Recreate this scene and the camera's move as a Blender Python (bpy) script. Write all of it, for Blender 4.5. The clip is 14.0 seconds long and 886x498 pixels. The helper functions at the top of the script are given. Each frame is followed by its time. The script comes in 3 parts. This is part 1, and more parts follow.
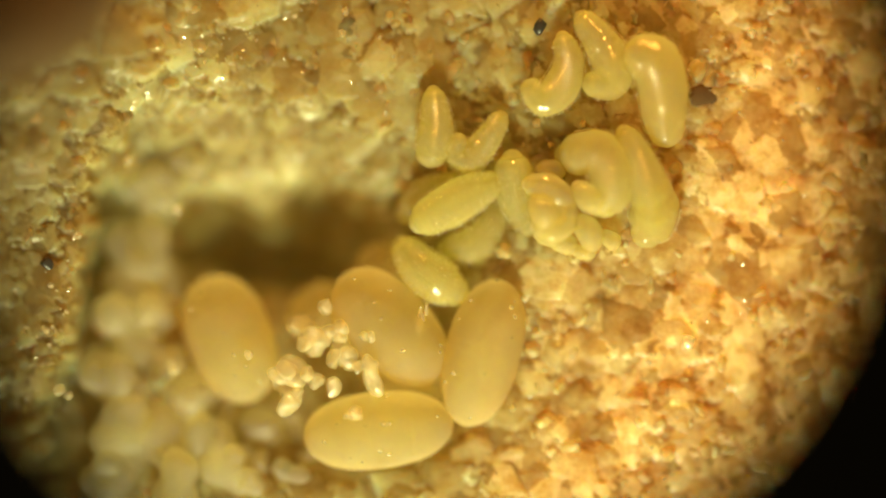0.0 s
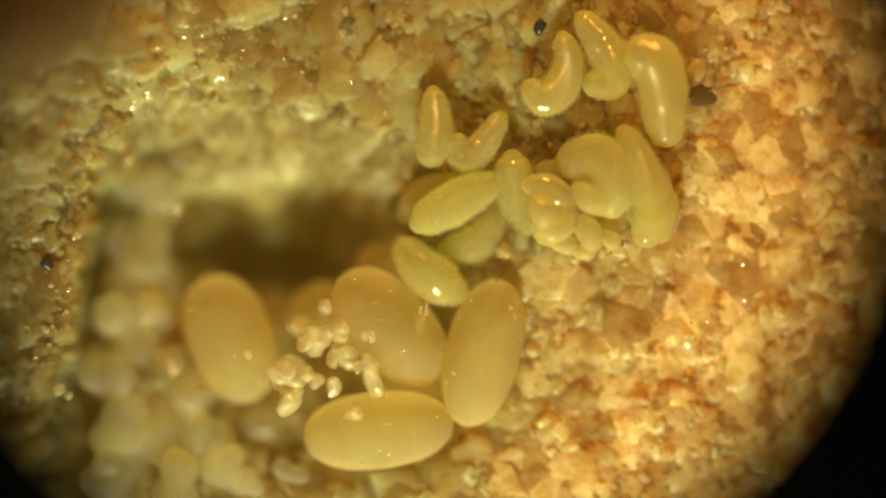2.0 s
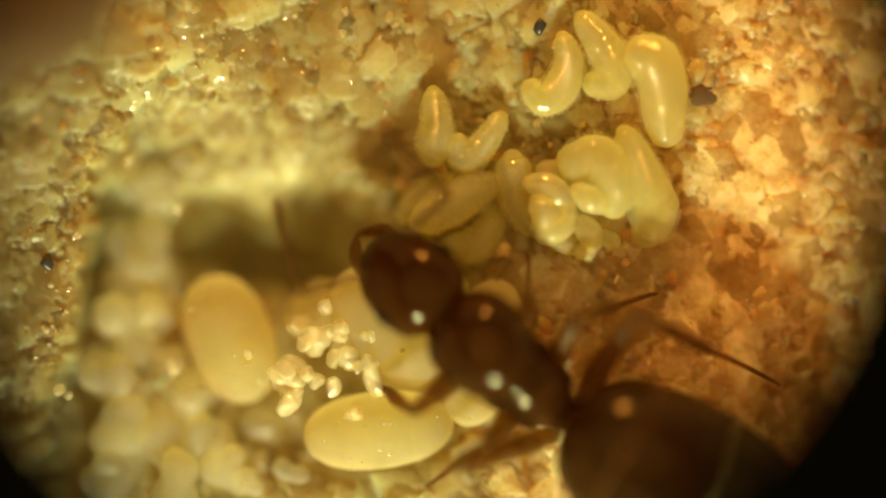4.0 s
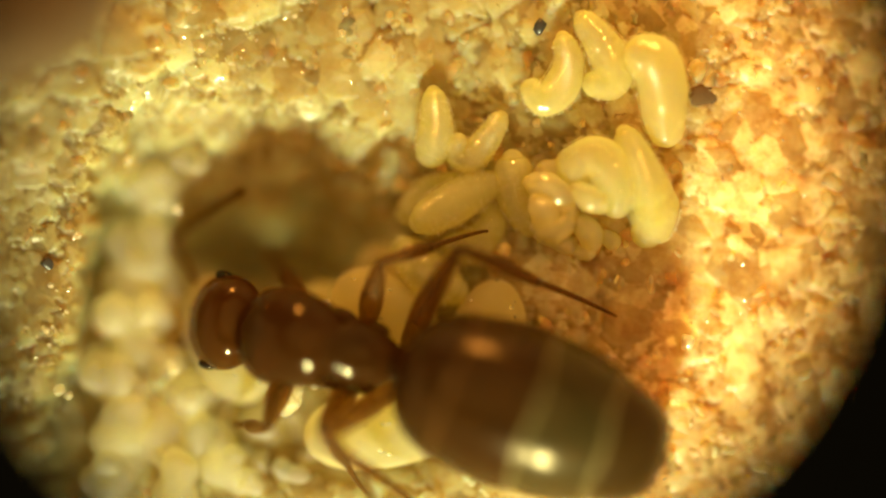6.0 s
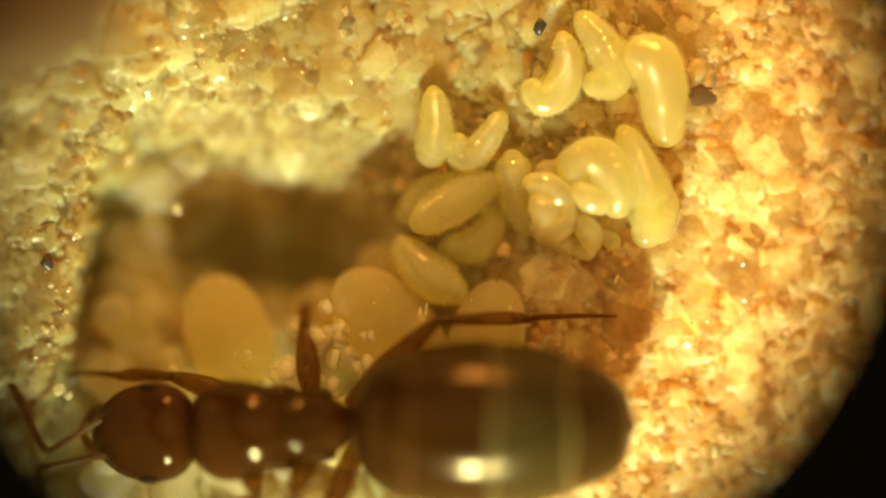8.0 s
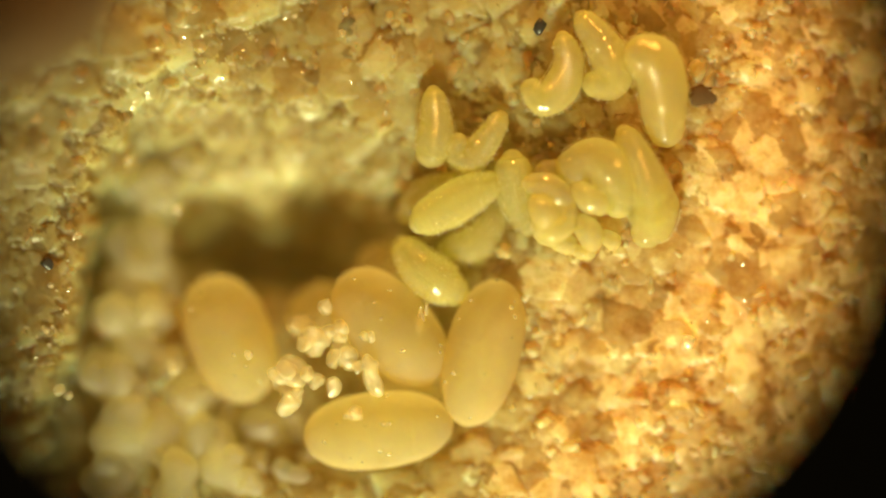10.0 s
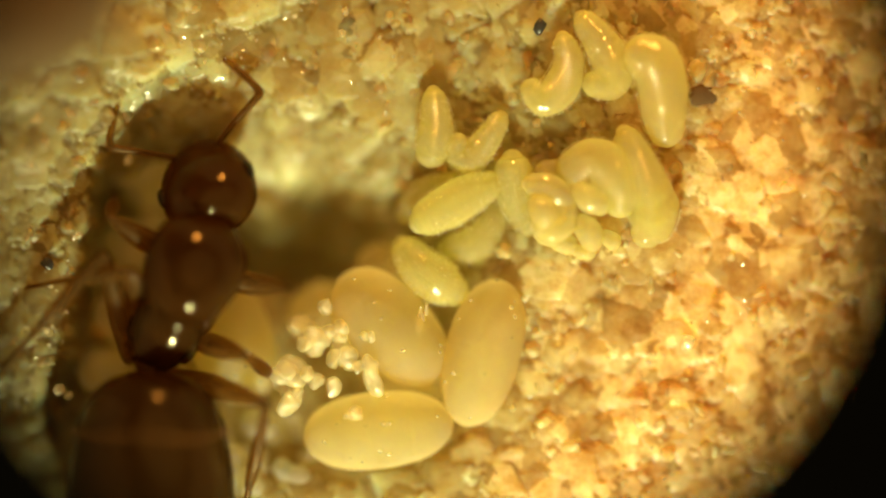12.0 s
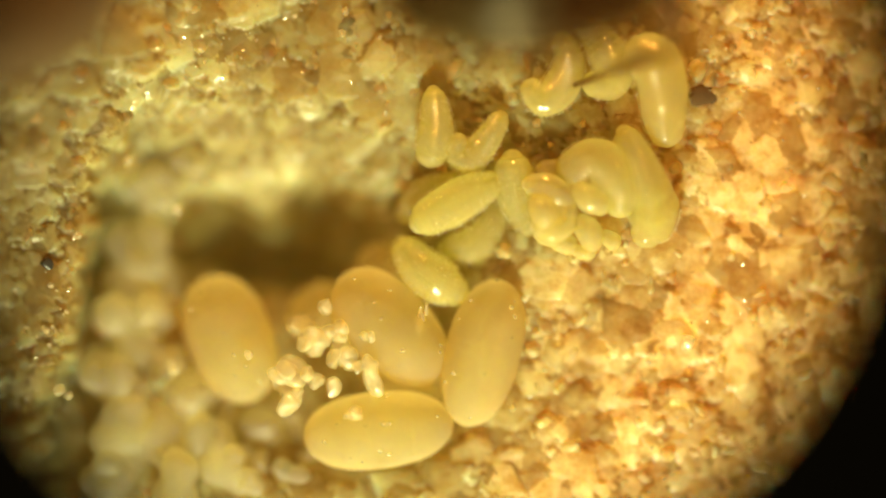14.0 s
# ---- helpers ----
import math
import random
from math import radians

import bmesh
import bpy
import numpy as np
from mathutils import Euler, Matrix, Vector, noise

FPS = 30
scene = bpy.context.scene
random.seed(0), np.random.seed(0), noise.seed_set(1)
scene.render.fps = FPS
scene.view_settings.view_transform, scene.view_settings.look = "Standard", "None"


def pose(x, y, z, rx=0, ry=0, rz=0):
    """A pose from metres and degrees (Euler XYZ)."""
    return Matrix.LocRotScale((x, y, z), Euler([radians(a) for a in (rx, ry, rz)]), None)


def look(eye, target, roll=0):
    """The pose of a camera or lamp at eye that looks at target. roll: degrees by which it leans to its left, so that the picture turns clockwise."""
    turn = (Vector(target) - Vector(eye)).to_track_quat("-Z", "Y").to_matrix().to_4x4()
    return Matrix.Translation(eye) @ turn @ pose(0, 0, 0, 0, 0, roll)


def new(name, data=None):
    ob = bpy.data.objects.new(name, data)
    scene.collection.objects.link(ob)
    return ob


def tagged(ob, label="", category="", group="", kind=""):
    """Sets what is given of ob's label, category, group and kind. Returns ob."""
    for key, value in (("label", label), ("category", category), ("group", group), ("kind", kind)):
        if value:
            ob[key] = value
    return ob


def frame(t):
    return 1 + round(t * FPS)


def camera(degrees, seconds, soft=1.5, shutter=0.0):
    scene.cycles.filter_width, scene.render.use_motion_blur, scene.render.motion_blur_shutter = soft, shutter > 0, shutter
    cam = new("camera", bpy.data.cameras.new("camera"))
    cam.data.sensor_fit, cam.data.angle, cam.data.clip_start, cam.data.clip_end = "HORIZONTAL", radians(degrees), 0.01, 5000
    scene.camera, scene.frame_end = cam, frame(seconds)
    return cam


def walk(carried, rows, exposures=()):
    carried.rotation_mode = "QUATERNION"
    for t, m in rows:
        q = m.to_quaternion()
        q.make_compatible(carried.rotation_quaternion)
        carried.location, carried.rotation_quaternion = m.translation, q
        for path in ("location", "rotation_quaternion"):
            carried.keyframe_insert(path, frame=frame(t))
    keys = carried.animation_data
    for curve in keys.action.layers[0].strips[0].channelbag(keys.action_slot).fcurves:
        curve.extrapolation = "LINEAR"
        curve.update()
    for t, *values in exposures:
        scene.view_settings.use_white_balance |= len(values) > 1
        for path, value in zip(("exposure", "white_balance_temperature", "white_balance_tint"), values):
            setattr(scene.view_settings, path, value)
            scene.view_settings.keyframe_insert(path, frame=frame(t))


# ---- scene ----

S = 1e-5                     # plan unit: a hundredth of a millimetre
HEIGHT = 9962 * S            # working distance of the microscope


def P(u, v, h=0.0):
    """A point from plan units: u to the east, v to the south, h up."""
    return Vector(((u - 784) * S, (441 - v) * S, h * S))


# ---- camera: a stereo microscope that looks straight down, shallow focus ----
cam = camera(9.0, 14.0, soft=2.3, shutter=0.4)
cam.data.dof.use_dof = True
cam.data.dof.focus_distance = HEIGHT - 25 * S
cam.data.dof.aperture_fstop = 9.5
DOWN = pose(0, 0, HEIGHT)
walk(cam, [(0.0, DOWN), (14.0, DOWN)],
     exposures=[(0.0, 0.33), (0.8, 0.08), (1.5, 0.0), (2.6, 0.02), (3.2, 0.08), (5.3, 1.02), (6.0, 0.95), (6.5, 0.8), (7.0, 0.93), (8.2, 0.89), (10.3, 0.36), (11.2, 0.4), (12.0, 0.52), (13.2, 0.56), (14.0, 0.55)])

# ---- light: a whitish lamp from the south, a dim amber one from the north, a faint room ----
world = bpy.data.worlds.new("world")
scene.world = world
world.use_nodes = True
world.node_tree.nodes["Background"].inputs[0].default_value = (1.0, 0.57, 0.165, 1)
world.node_tree.nodes["Background"].inputs[1].default_value = 0.64


def area_lamp(name, eye, size, watts, colour):
    data = bpy.data.lights.new(name, "AREA")
    data.shape, data.size, data.energy, data.color = "DISK", size, watts, colour
    ob = new(name, data)
    ob.matrix_world = look(eye, (0, 0, 0))
    return tagged(ob, kind="structure")


area_lamp("key_lamp", P(740, 2730, 1380), 0.0022, 0.0095, (0.98, 0.98, 0.51))
area_lamp("amber_lamp", P(750, -1850, 1000), 0.0055, 0.0029, (1.0, 0.42, 0.07))


# ---- materials ----
def material(name):
    m = bpy.data.materials.new(name)
    m.use_nodes = True
    nt = m.node_tree
    return m, nt, nt.nodes["Principled BSDF"]


def node(nt, kind, **values):
    n = nt.nodes.new(kind)
    for key, value in values.items():
        n.inputs[key].default_value = value
    return n


def ramp(nt, source, *stops):
    n = nt.nodes.new("ShaderNodeValToRGB")
    while len(n.color_ramp.elements) < len(stops):
        n.color_ramp.elements.new(0.5)
    for e, (at_, c) in zip(n.color_ramp.elements, stops):
        e.position, e.color = at_, (*c, 1)
    nt.links.new(source, n.inputs[0])
    return n.outputs[0]


def mixed(nt, factor, a, b, how="MIX"):
    n = nt.nodes.new("ShaderNodeMix")
    n.data_type, n.blend_type = "RGBA", how
    for value, socket in ((factor, n.inputs[0]), (a, n.inputs[6]), (b, n.inputs[7])):
        if isinstance(value, bpy.types.NodeSocket):
            nt.links.new(value, socket)
        else:
            socket.default_value = value if isinstance(value, float) else (*value, 1)
    return n.outputs[2]


def noise_of(nt, size, detail=4.0, rough=0.6):
    geo = nt.nodes.new("ShaderNodeNewGeometry")
    n = node(nt, "ShaderNodeTexNoise", Scale=1 / (size * S), Detail=detail, Roughness=rough)
    nt.links.new(geo.outputs["Position"], n.inputs["Vector"])
    return n.outputs["Fac"]


def bumped(nt, bsdf, source, depth, strength=0.6):
    b = node(nt, "ShaderNodeBump", Strength=strength, Distance=depth * S)
    nt.links.new(source, b.inputs["Height"])
    nt.links.new(b.outputs[0], bsdf.inputs["Normal"])


def see_through(nt, p, amount, tint, gloss=None, sheen=0.05):
    """Lets a share of the light straight through, tinted; gloss: the roughness of a wet film on top."""
    see = nt.nodes.new("ShaderNodeBsdfTransparent")
    see.inputs[0].default_value = (*tint, 1)
    mix = nt.nodes.new("ShaderNodeMixShader")
    if isinstance(amount, float):
        mix.inputs[0].default_value = amount
    else:
        nt.links.new(amount, mix.inputs[0])
    nt.links.new(p.outputs[0], mix.inputs[1])
    nt.links.new(see.outputs[0], mix.inputs[2])
    last = mix
    if gloss is not None:
        shine = nt.nodes.new("ShaderNodeBsdfGlossy")
        shine.inputs["Color"].default_value = (1, 1, 1, 1)
        if isinstance(gloss, float):
            shine.inputs["Roughness"].default_value = gloss
        else:
            nt.links.new(gloss, shine.inputs["Roughness"])
        for b in [n for n in nt.nodes if n.bl_idname == "ShaderNodeBump"]:
            nt.links.new(b.outputs[0], shine.inputs["Normal"])
        last = nt.nodes.new("ShaderNodeMixShader")
        last.inputs[0].default_value = sheen
        nt.links.new(mix.outputs[0], last.inputs[1])
        nt.links.new(shine.outputs[0], last.inputs[2])
    nt.links.new(last.outputs[0], nt.nodes["Material Output"].inputs[0])


def grit(name, source):
    """Crumbly mineral: cream and amber patches, darker towards the west, more rust-stained in the east, partly clear
    like wet sugar.
    """
    m, nt, p = material(name)
    if source == "object":
        rnd = nt.nodes.new("ShaderNodeObjectInfo").outputs["Random"]
    elif source == "island":
        rnd = nt.nodes.new("ShaderNodeNewGeometry").outputs["Random Per Island"]
    else:
        own = nt.nodes.new("ShaderNodeAttribute")
        own.attribute_name = "tone"
        rnd = own.outputs["Fac"]
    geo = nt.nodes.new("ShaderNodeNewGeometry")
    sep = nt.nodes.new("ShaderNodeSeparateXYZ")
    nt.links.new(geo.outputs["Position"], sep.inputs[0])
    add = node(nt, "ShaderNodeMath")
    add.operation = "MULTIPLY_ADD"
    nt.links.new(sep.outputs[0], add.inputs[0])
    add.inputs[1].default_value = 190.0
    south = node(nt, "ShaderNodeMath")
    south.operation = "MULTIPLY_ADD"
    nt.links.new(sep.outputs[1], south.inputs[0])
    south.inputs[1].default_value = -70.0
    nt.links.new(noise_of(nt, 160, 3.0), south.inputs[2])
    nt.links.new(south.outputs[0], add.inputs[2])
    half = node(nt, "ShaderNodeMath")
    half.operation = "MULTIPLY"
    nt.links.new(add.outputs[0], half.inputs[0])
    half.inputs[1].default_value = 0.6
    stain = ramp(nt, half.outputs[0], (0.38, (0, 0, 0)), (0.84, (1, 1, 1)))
    # both colours run from duller in the west to paler and rustier south-east
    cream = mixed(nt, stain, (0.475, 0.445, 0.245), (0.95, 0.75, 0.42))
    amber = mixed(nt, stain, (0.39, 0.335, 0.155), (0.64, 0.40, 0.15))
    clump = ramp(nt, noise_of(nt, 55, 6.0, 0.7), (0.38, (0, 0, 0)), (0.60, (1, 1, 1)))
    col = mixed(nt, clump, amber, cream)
    shade = ramp(nt, rnd, (0.0, (0.46, 0.36, 0.22)), (0.2, (0.63, 0.52, 0.36)), (0.5, (0.78, 0.70, 0.57)), (0.8, (0.88, 0.86, 0.80)), (1.0, (1.0, 1.0, 1.0)))
    col = mixed(nt, 1.0, col, shade, "MULTIPLY")
    # the colour is multiplied down towards the west edge, broken up by noise
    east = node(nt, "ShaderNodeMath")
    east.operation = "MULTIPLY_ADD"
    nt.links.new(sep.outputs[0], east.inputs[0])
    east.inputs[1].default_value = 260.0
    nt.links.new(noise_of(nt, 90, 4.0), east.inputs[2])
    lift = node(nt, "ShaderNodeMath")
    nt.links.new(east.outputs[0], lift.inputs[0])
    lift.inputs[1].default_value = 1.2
    west_tone = ramp(nt, lift.outputs[0], (0.02, (0.60, 0.59, 0.58)), (0.42, (1, 1, 1)))
    col = mixed(nt, 1.0, col, west_tone, "MULTIPLY")
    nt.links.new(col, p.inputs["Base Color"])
    p.inputs["Subsurface Weight"].default_value = 1.0
    p.inputs["Subsurface Radius"].default_value = (1.0, 0.6, 0.28)
    p.inputs["Subsurface Scale"].default_value = (230 if source == "sheet" else 70) * S
    p.inputs["Roughness"].default_value = 0.6
    p.inputs["Specular IOR Level"].default_value = 0.0
    gloss = ramp(nt, rnd, (0.0, (0.6, 0.6, 0.6)), (0.6, (0.45, 0.45, 0.45)), (0.9, (0.12, 0.12, 0.12)))
    bumped(nt, p, noise_of(nt, 9, 3.0), 1.2)
    if source == "sheet":
        see_through(nt, p, 0.0, (1, 1, 1), gloss, 0.02)
    else:
        clear = ramp(nt, rnd, (0.0, (0.3, 0.3, 0.3)), (0.5, (0.5, 0.5, 0.5)), (0.8, (0.25, 0.25, 0.25)), (1.0, (0.6, 0.6, 0.6)))
        see_through(nt, p, clear, (1.0, 0.94, 0.78), gloss, 0.035)
    return m


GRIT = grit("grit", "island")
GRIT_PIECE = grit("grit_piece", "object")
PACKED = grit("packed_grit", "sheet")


def flesh(name, colour, deep, radius, rough, size=30, clear=0.3, sheen=0.05, relief=0.5):
    """Moist translucent skin of brood."""
    m, nt, p = material(name)
    col = mixed(nt, noise_of(nt, size, 4.0), colour, deep)
    nt.links.new(col, p.inputs["Base Color"])
    p.inputs["Subsurface Weight"].default_value = 1.0
    p.inputs["Subsurface Radius"].default_value = (1.0, 0.85, 0.4)
    p.inputs["Subsurface Scale"].default_value = radius * S
    p.inputs["Specular IOR Level"].default_value = 0.0
    if relief:
        bumped(nt, p, noise_of(nt, 7, 3.0), relief, 0.2)
    glow = nt.nodes.new("ShaderNodeBsdfTranslucent")
    nt.links.new(col, glow.inputs[0])
    half = nt.nodes.new("ShaderNodeMixShader")
    half.inputs[0].default_value = 0.6
    nt.links.new(p.outputs[0], half.inputs[1])
    nt.links.new(glow.outputs[0], half.inputs[2])
    see_through(nt, half, clear, (0.99, 0.96, 0.80), rough, sheen)
    return m


LARVA = flesh("larva_core", (0.89, 0.90, 0.46), (0.83, 0.83, 0.39), 220, 0.6, 30, 0.4, 0.004)
YOUNG = flesh("young_larva_core", (0.96, 0.93, 0.62), (0.93, 0.88, 0.52), 120, 0.5, 20, 0.42, 0.006)
SKIN = flesh("clear_skin", (0.98, 0.95, 0.66), (0.95, 0.92, 0.58), 40, 0.07, 20, 0.86, 0.07, 0.0)
FUZZ = flesh("fuzz", (0.98, 0.95, 0.66), (0.95, 0.92, 0.66), 5, 0.5, 20, 0.35, 0.005)
COCOON = flesh("pupa_skin", (0.93, 0.81, 0.42), (0.85, 0.70, 0.30), 380, 0.5, 40, 0.42, 0.003, 1.2)


def crystal_matter():
    m, nt, p = material("clear_crumb")
    col = mixed(nt, noise_of(nt, 14, 4.0), (0.88, 0.84, 0.64), (0.80, 0.72, 0.46))
    nt.links.new(col, p.inputs["Base Color"])
    p.inputs["Subsurface Weight"].default_value = 1.0
    p.inputs["Subsurface Radius"].default_value = (1.0, 0.9, 0.6)
    p.inputs["Subsurface Scale"].default_value = 20 * S
    p.inputs["Specular IOR Level"].default_value = 0.0
    bumped(nt, p, noise_of(nt, 9, 3.0), 5.0, 0.7)
    see_through(nt, p, 0.74, (1.0, 0.98, 0.88), 0.12, 0.12)
    return m


CRYSTAL = crystal_matter()
GLINT = flesh("glinting_crystal", (0.95, 0.92, 0.75), (0.8, 0.74, 0.5), 10, 0.25, 12, 0.5, 0.4, 0.0)
PALE = flesh("pale_quartz", (0.93, 0.92, 0.62), (0.74, 0.70, 0.40), 260, 0.3, 40, 0.4, 0.012, 1.0)


def cuticle(name, colour, rough, clear, amber=(1.0, 0.45, 0.08), bump=0.6, glow=0.0):
    """Polished insect shell that lets amber light through, part of it scattered (glow)."""
    m, nt, p = material(name)
    col = mixed(nt, noise_of(nt, 45, 4.0), colour, tuple(0.55 * c for c in colour))
    nt.links.new(col, p.inputs["Base Color"])
    p.inputs["Roughness"].default_value = rough
    p.inputs["IOR"].default_value = 1.45
    p.inputs["Specular IOR Level"].default_value = 0.3
    p.inputs["Specular Tint"].default_value = (1.0, 0.8, 0.5, 1)
    bumped(nt, p, noise_of(nt, 6, 3.0), bump, 0.35)
    lit = nt.nodes.new("ShaderNodeBsdfTranslucent")
    lit.inputs[0].default_value = (*amber, 1)
    both = nt.nodes.new("ShaderNodeMixShader")
    both.inputs[0].default_value = glow
    nt.links.new(p.outputs[0], both.inputs[1])
    nt.links.new(lit.outputs[0], both.inputs[2])
    see_through(nt, both, clear, amber)
    return m


SHELL = cuticle("brown_shell", (0.027, 0.0105, 0.0018), 0.11, 0.13, glow=0.07)
GASTER_SHELL = cuticle("gaster_shell", (0.022, 0.009, 0.0016), 0.2, 0.05, (0.95, 0.42, 0.08), glow=0.06)
OLIVE_SHELL = cuticle("olive_shell", (0.034, 0.026, 0.008), 0.25, 0.05, (0.85, 0.50, 0.14), glow=0.04)
TAIL_SHELL = cuticle("tail_shell", (0.028, 0.015, 0.003), 0.28, 0.05, (0.85, 0.46, 0.11), glow=0.04)
BAND_SHELL = cuticle("gaster_band", (0.19, 0.15, 0.06), 0.3, 0.0, glow=0.05)
RUST_BAND = cuticle("rust_band", (0.12, 0.05, 0.013), 0.3, 0.0, glow=0.05)
LIMB = cuticle("limb_shell", (0.07, 0.04, 0.011), 0.3, 0.34, (1.0, 0.66, 0.22), glow=0.1)
EYE = cuticle("eye_black", (0.008, 0.006, 0.005), 0.15, 0.0)


def plain(name, colour, rough, size=20):
    m, nt, p = material(name)
    nt.links.new(mixed(nt, noise_of(nt, size, 4.0), colour, tuple(0.5 * c for c in colour)), p.inputs["Base Color"])
    p.inputs["Roughness"].default_value = rough
    bumped(nt, p, noise_of(nt, size * 0.5, 3.0), 2.0)
    return m


BLACK = plain("vignette_black", (0.002, 0.002, 0.002), 1.0)
BLACK.node_tree.nodes["Principled BSDF"].inputs["Specular IOR Level"].default_value = 0.0
SOIL = plain("brown_soil", (0.13, 0.08, 0.035), 0.9, 60)
DARK_BIT = plain("dark_mineral", (0.03, 0.03, 0.03), 0.35)
BROWN_BIT = plain("brown_mineral", (0.13, 0.07, 0.025), 0.95)


# ---- mesh helpers ----
def mesh_object(name, verts, faces, mat, smooth=True):
    """One mesh object from vertex and face arrays, all faces of one corner count."""
    verts, faces = np.asarray(verts, dtype=np.float32), np.asarray(faces, dtype=np.int32)
    me = bpy.data.meshes.new(name)
    me.vertices.add(len(verts))
    me.vertices.foreach_set("co", verts.ravel())
    n = faces.shape[1]
    me.loops.add(faces.size)
    me.loops.foreach_set("vertex_index", faces.ravel())
    me.polygons.add(len(faces))
    me.polygons.foreach_set("loop_start", np.arange(0, faces.size, n, dtype=np.int32))
    me.polygons.foreach_set("use_smooth", np.full(len(faces), smooth))
    me.update(calc_edges=True)
    me.validate()
    me.materials.append(mat)
    return new(name, me)


def part(name, ob, parent, label="", kind=""):
    ob.name = name
    ob.parent = parent
    return tagged(ob, label=label, kind=kind)


def lattice(seed):
    return np.random.RandomState(seed).rand(64, 64)


TABLES = [lattice(k) for k in range(8)]


def value_noise(x, y, size, k):
    """Smooth noise from 0 to 1 over plan positions."""
    gx, gy = np.asarray(x) / size + 500, np.asarray(y) / size + 500
    ix, iy = np.floor(gx).astype(int), np.floor(gy).astype(int)
    fx, fy = gx - ix, gy - iy
    fx, fy = fx * fx * (3 - 2 * fx), fy * fy * (3 - 2 * fy)
    t = TABLES[k]
    a, b = t[ix % 64, iy % 64], t[(ix + 1) % 64, iy % 64]
    c, d = t[ix % 64, (iy + 1) % 64], t[(ix + 1) % 64, (iy + 1) % 64]
    return (a * (1 - fx) + b * fx) * (1 - fy) + (c * (1 - fx) + d * fx) * fy


RIM_V = (-900, 0, 60, 190, 300, 400, 540, 750, 880, 1900)
RIM_U = (700, 520, 360, 210, 172, 150, 140, 60, 10, -300)


def hill(x, y, cx, cy, sx, sy, power=2):
    return np.exp(-np.abs((x - cx) / sx) ** power - np.abs((y - cy) / sy) ** power)


def ground_height(x, y, rough=True):
    """The chamber's relief: a hollow under the brood, a broken rim in the west, a rise in the north-west."""
    x, y = np.asarray(x, dtype=float), np.asarray(y, dtype=float)
    h = 5 + 25 * (value_noise(x, y, 170, 0) - 0.5)
    h = h - 105 * hill(x, y, 460, 410, 270, 140) - 120 * hill(x + 60 * (value_noise(x, y, 70, 6) - 0.5), y + 70 * (value_noise(x, y, 60, 7) - 0.5), 480, 438, 185, 78, 3) - 95 * hill(x, y, 600, 640, 270, 190, 4)
    wobble = 26 * (value_noise(x, y, 45, 6) - 0.5) + 14 * (value_noise(x, y, 18, 7) - 0.5)
    d = x + wobble - np.interp(y, RIM_V, RIM_U)
    inside = 1 / (1 + np.exp(-np.clip(d - 8, -300, 300) / 5))
    south = 1 / (1 + np.exp(-np.clip(y - 210, -600, 600) / 35))
    h = h - 125 * inside * np.exp(-np.maximum(d, 0) / 280.0) * (0.1 + 0.9 * south)
    h = h + (1 - inside) * south * (16 + np.minimum(30, -0.2 * np.minimum(d, 0)))
    h = h + 210 * hill(x, y, -80, -90, 330, 270)
    h = h - 40 * hill(x, y, 1700, 1050, 330, 280)
    if rough:
        h = h + 22 * (value_noise(x, y, 55, 1) - 0.5) + 7 * (value_noise(x, y, 26, 2) - 0.5) + 5 * (value_noise(x, y, 11, 3) - 0.5)
    return h


# ---- the ground sheet ----
def steps(low, high, fine):
    inner = np.arange(low, high, fine)
    out = np.cumsum(np.geomspace(fine, 160, 26))
    return np.concatenate([low - out[::-1], inner, inner[-1] + out])


def packed_grains(gx, gy, gz):
    """Angular grains of three sizes set into the floor, proud of it; gives the relief and each grain's own tone."""
    r = np.random.RandomState(11)
    tone = np.full(gz.shape, 0.1) + 0.12 * value_noise(gx, gy, 9, 5)
    top = gz - 4.0
    xs, ys = gx[0], gy[:, 0]
    for count, low, high, lift in ((15000, 4.5, 9, 0.20), (4600, 9, 20, 0.14), (900, 20, 44, 0.10)):
        u, v = r.uniform(-150, 1720, count), r.uniform(-150, 1050, count)
        size = low * (high / low) ** r.rand(count)
        own = np.clip(r.beta(0.9, 1.0, count), 0.02, 1)
        for k in range(count):
            s = size[k]
            proud = lift * float(np.interp(u[k], (350, 850), (0.55, 1.0)))
            i0, i1 = np.searchsorted(xs, (u[k] - 1.7 * s, u[k] + 1.7 * s))
            j0, j1 = np.searchsorted(ys, (v[k] - 1.7 * s, v[k] + 1.7 * s))
            if i1 <= i0 or j1 <= j0:
                continue
            x, y = gx[j0:j1, i0:i1] - u[k], gy[j0:j1, i0:i1] - v[k]
            turn = r.uniform(0, 6.28) + np.arange(6) * 1.047 + r.uniform(-0.4, 0.4, 6)
            reach = s * r.uniform(0.65, 1.25, 6)
            d = np.max((np.cos(turn)[:, None, None] * x + np.sin(turn)[:, None, None] * y) / reach[:, None, None], axis=0)
            tilt = r.normal(0, 0.08 * proud / lift, 2)
            z = gz[j0:j1, i0:i1] * 0.5 + 0.5 * gz[(j0 + j1) // 2, (i0 + i1) // 2] + proud * s * np.minimum(1, (1 - d) * 2.4) + tilt[0] * x + tilt[1] * y + r.uniform(-0.3, 0.1) * s * proud
            over = (d < 1) & (z > top[j0:j1, i0:i1])
            top[j0:j1, i0:i1][over] = z[over]
            tone[j0:j1, i0:i1][over] = own[k]
    return top, tone


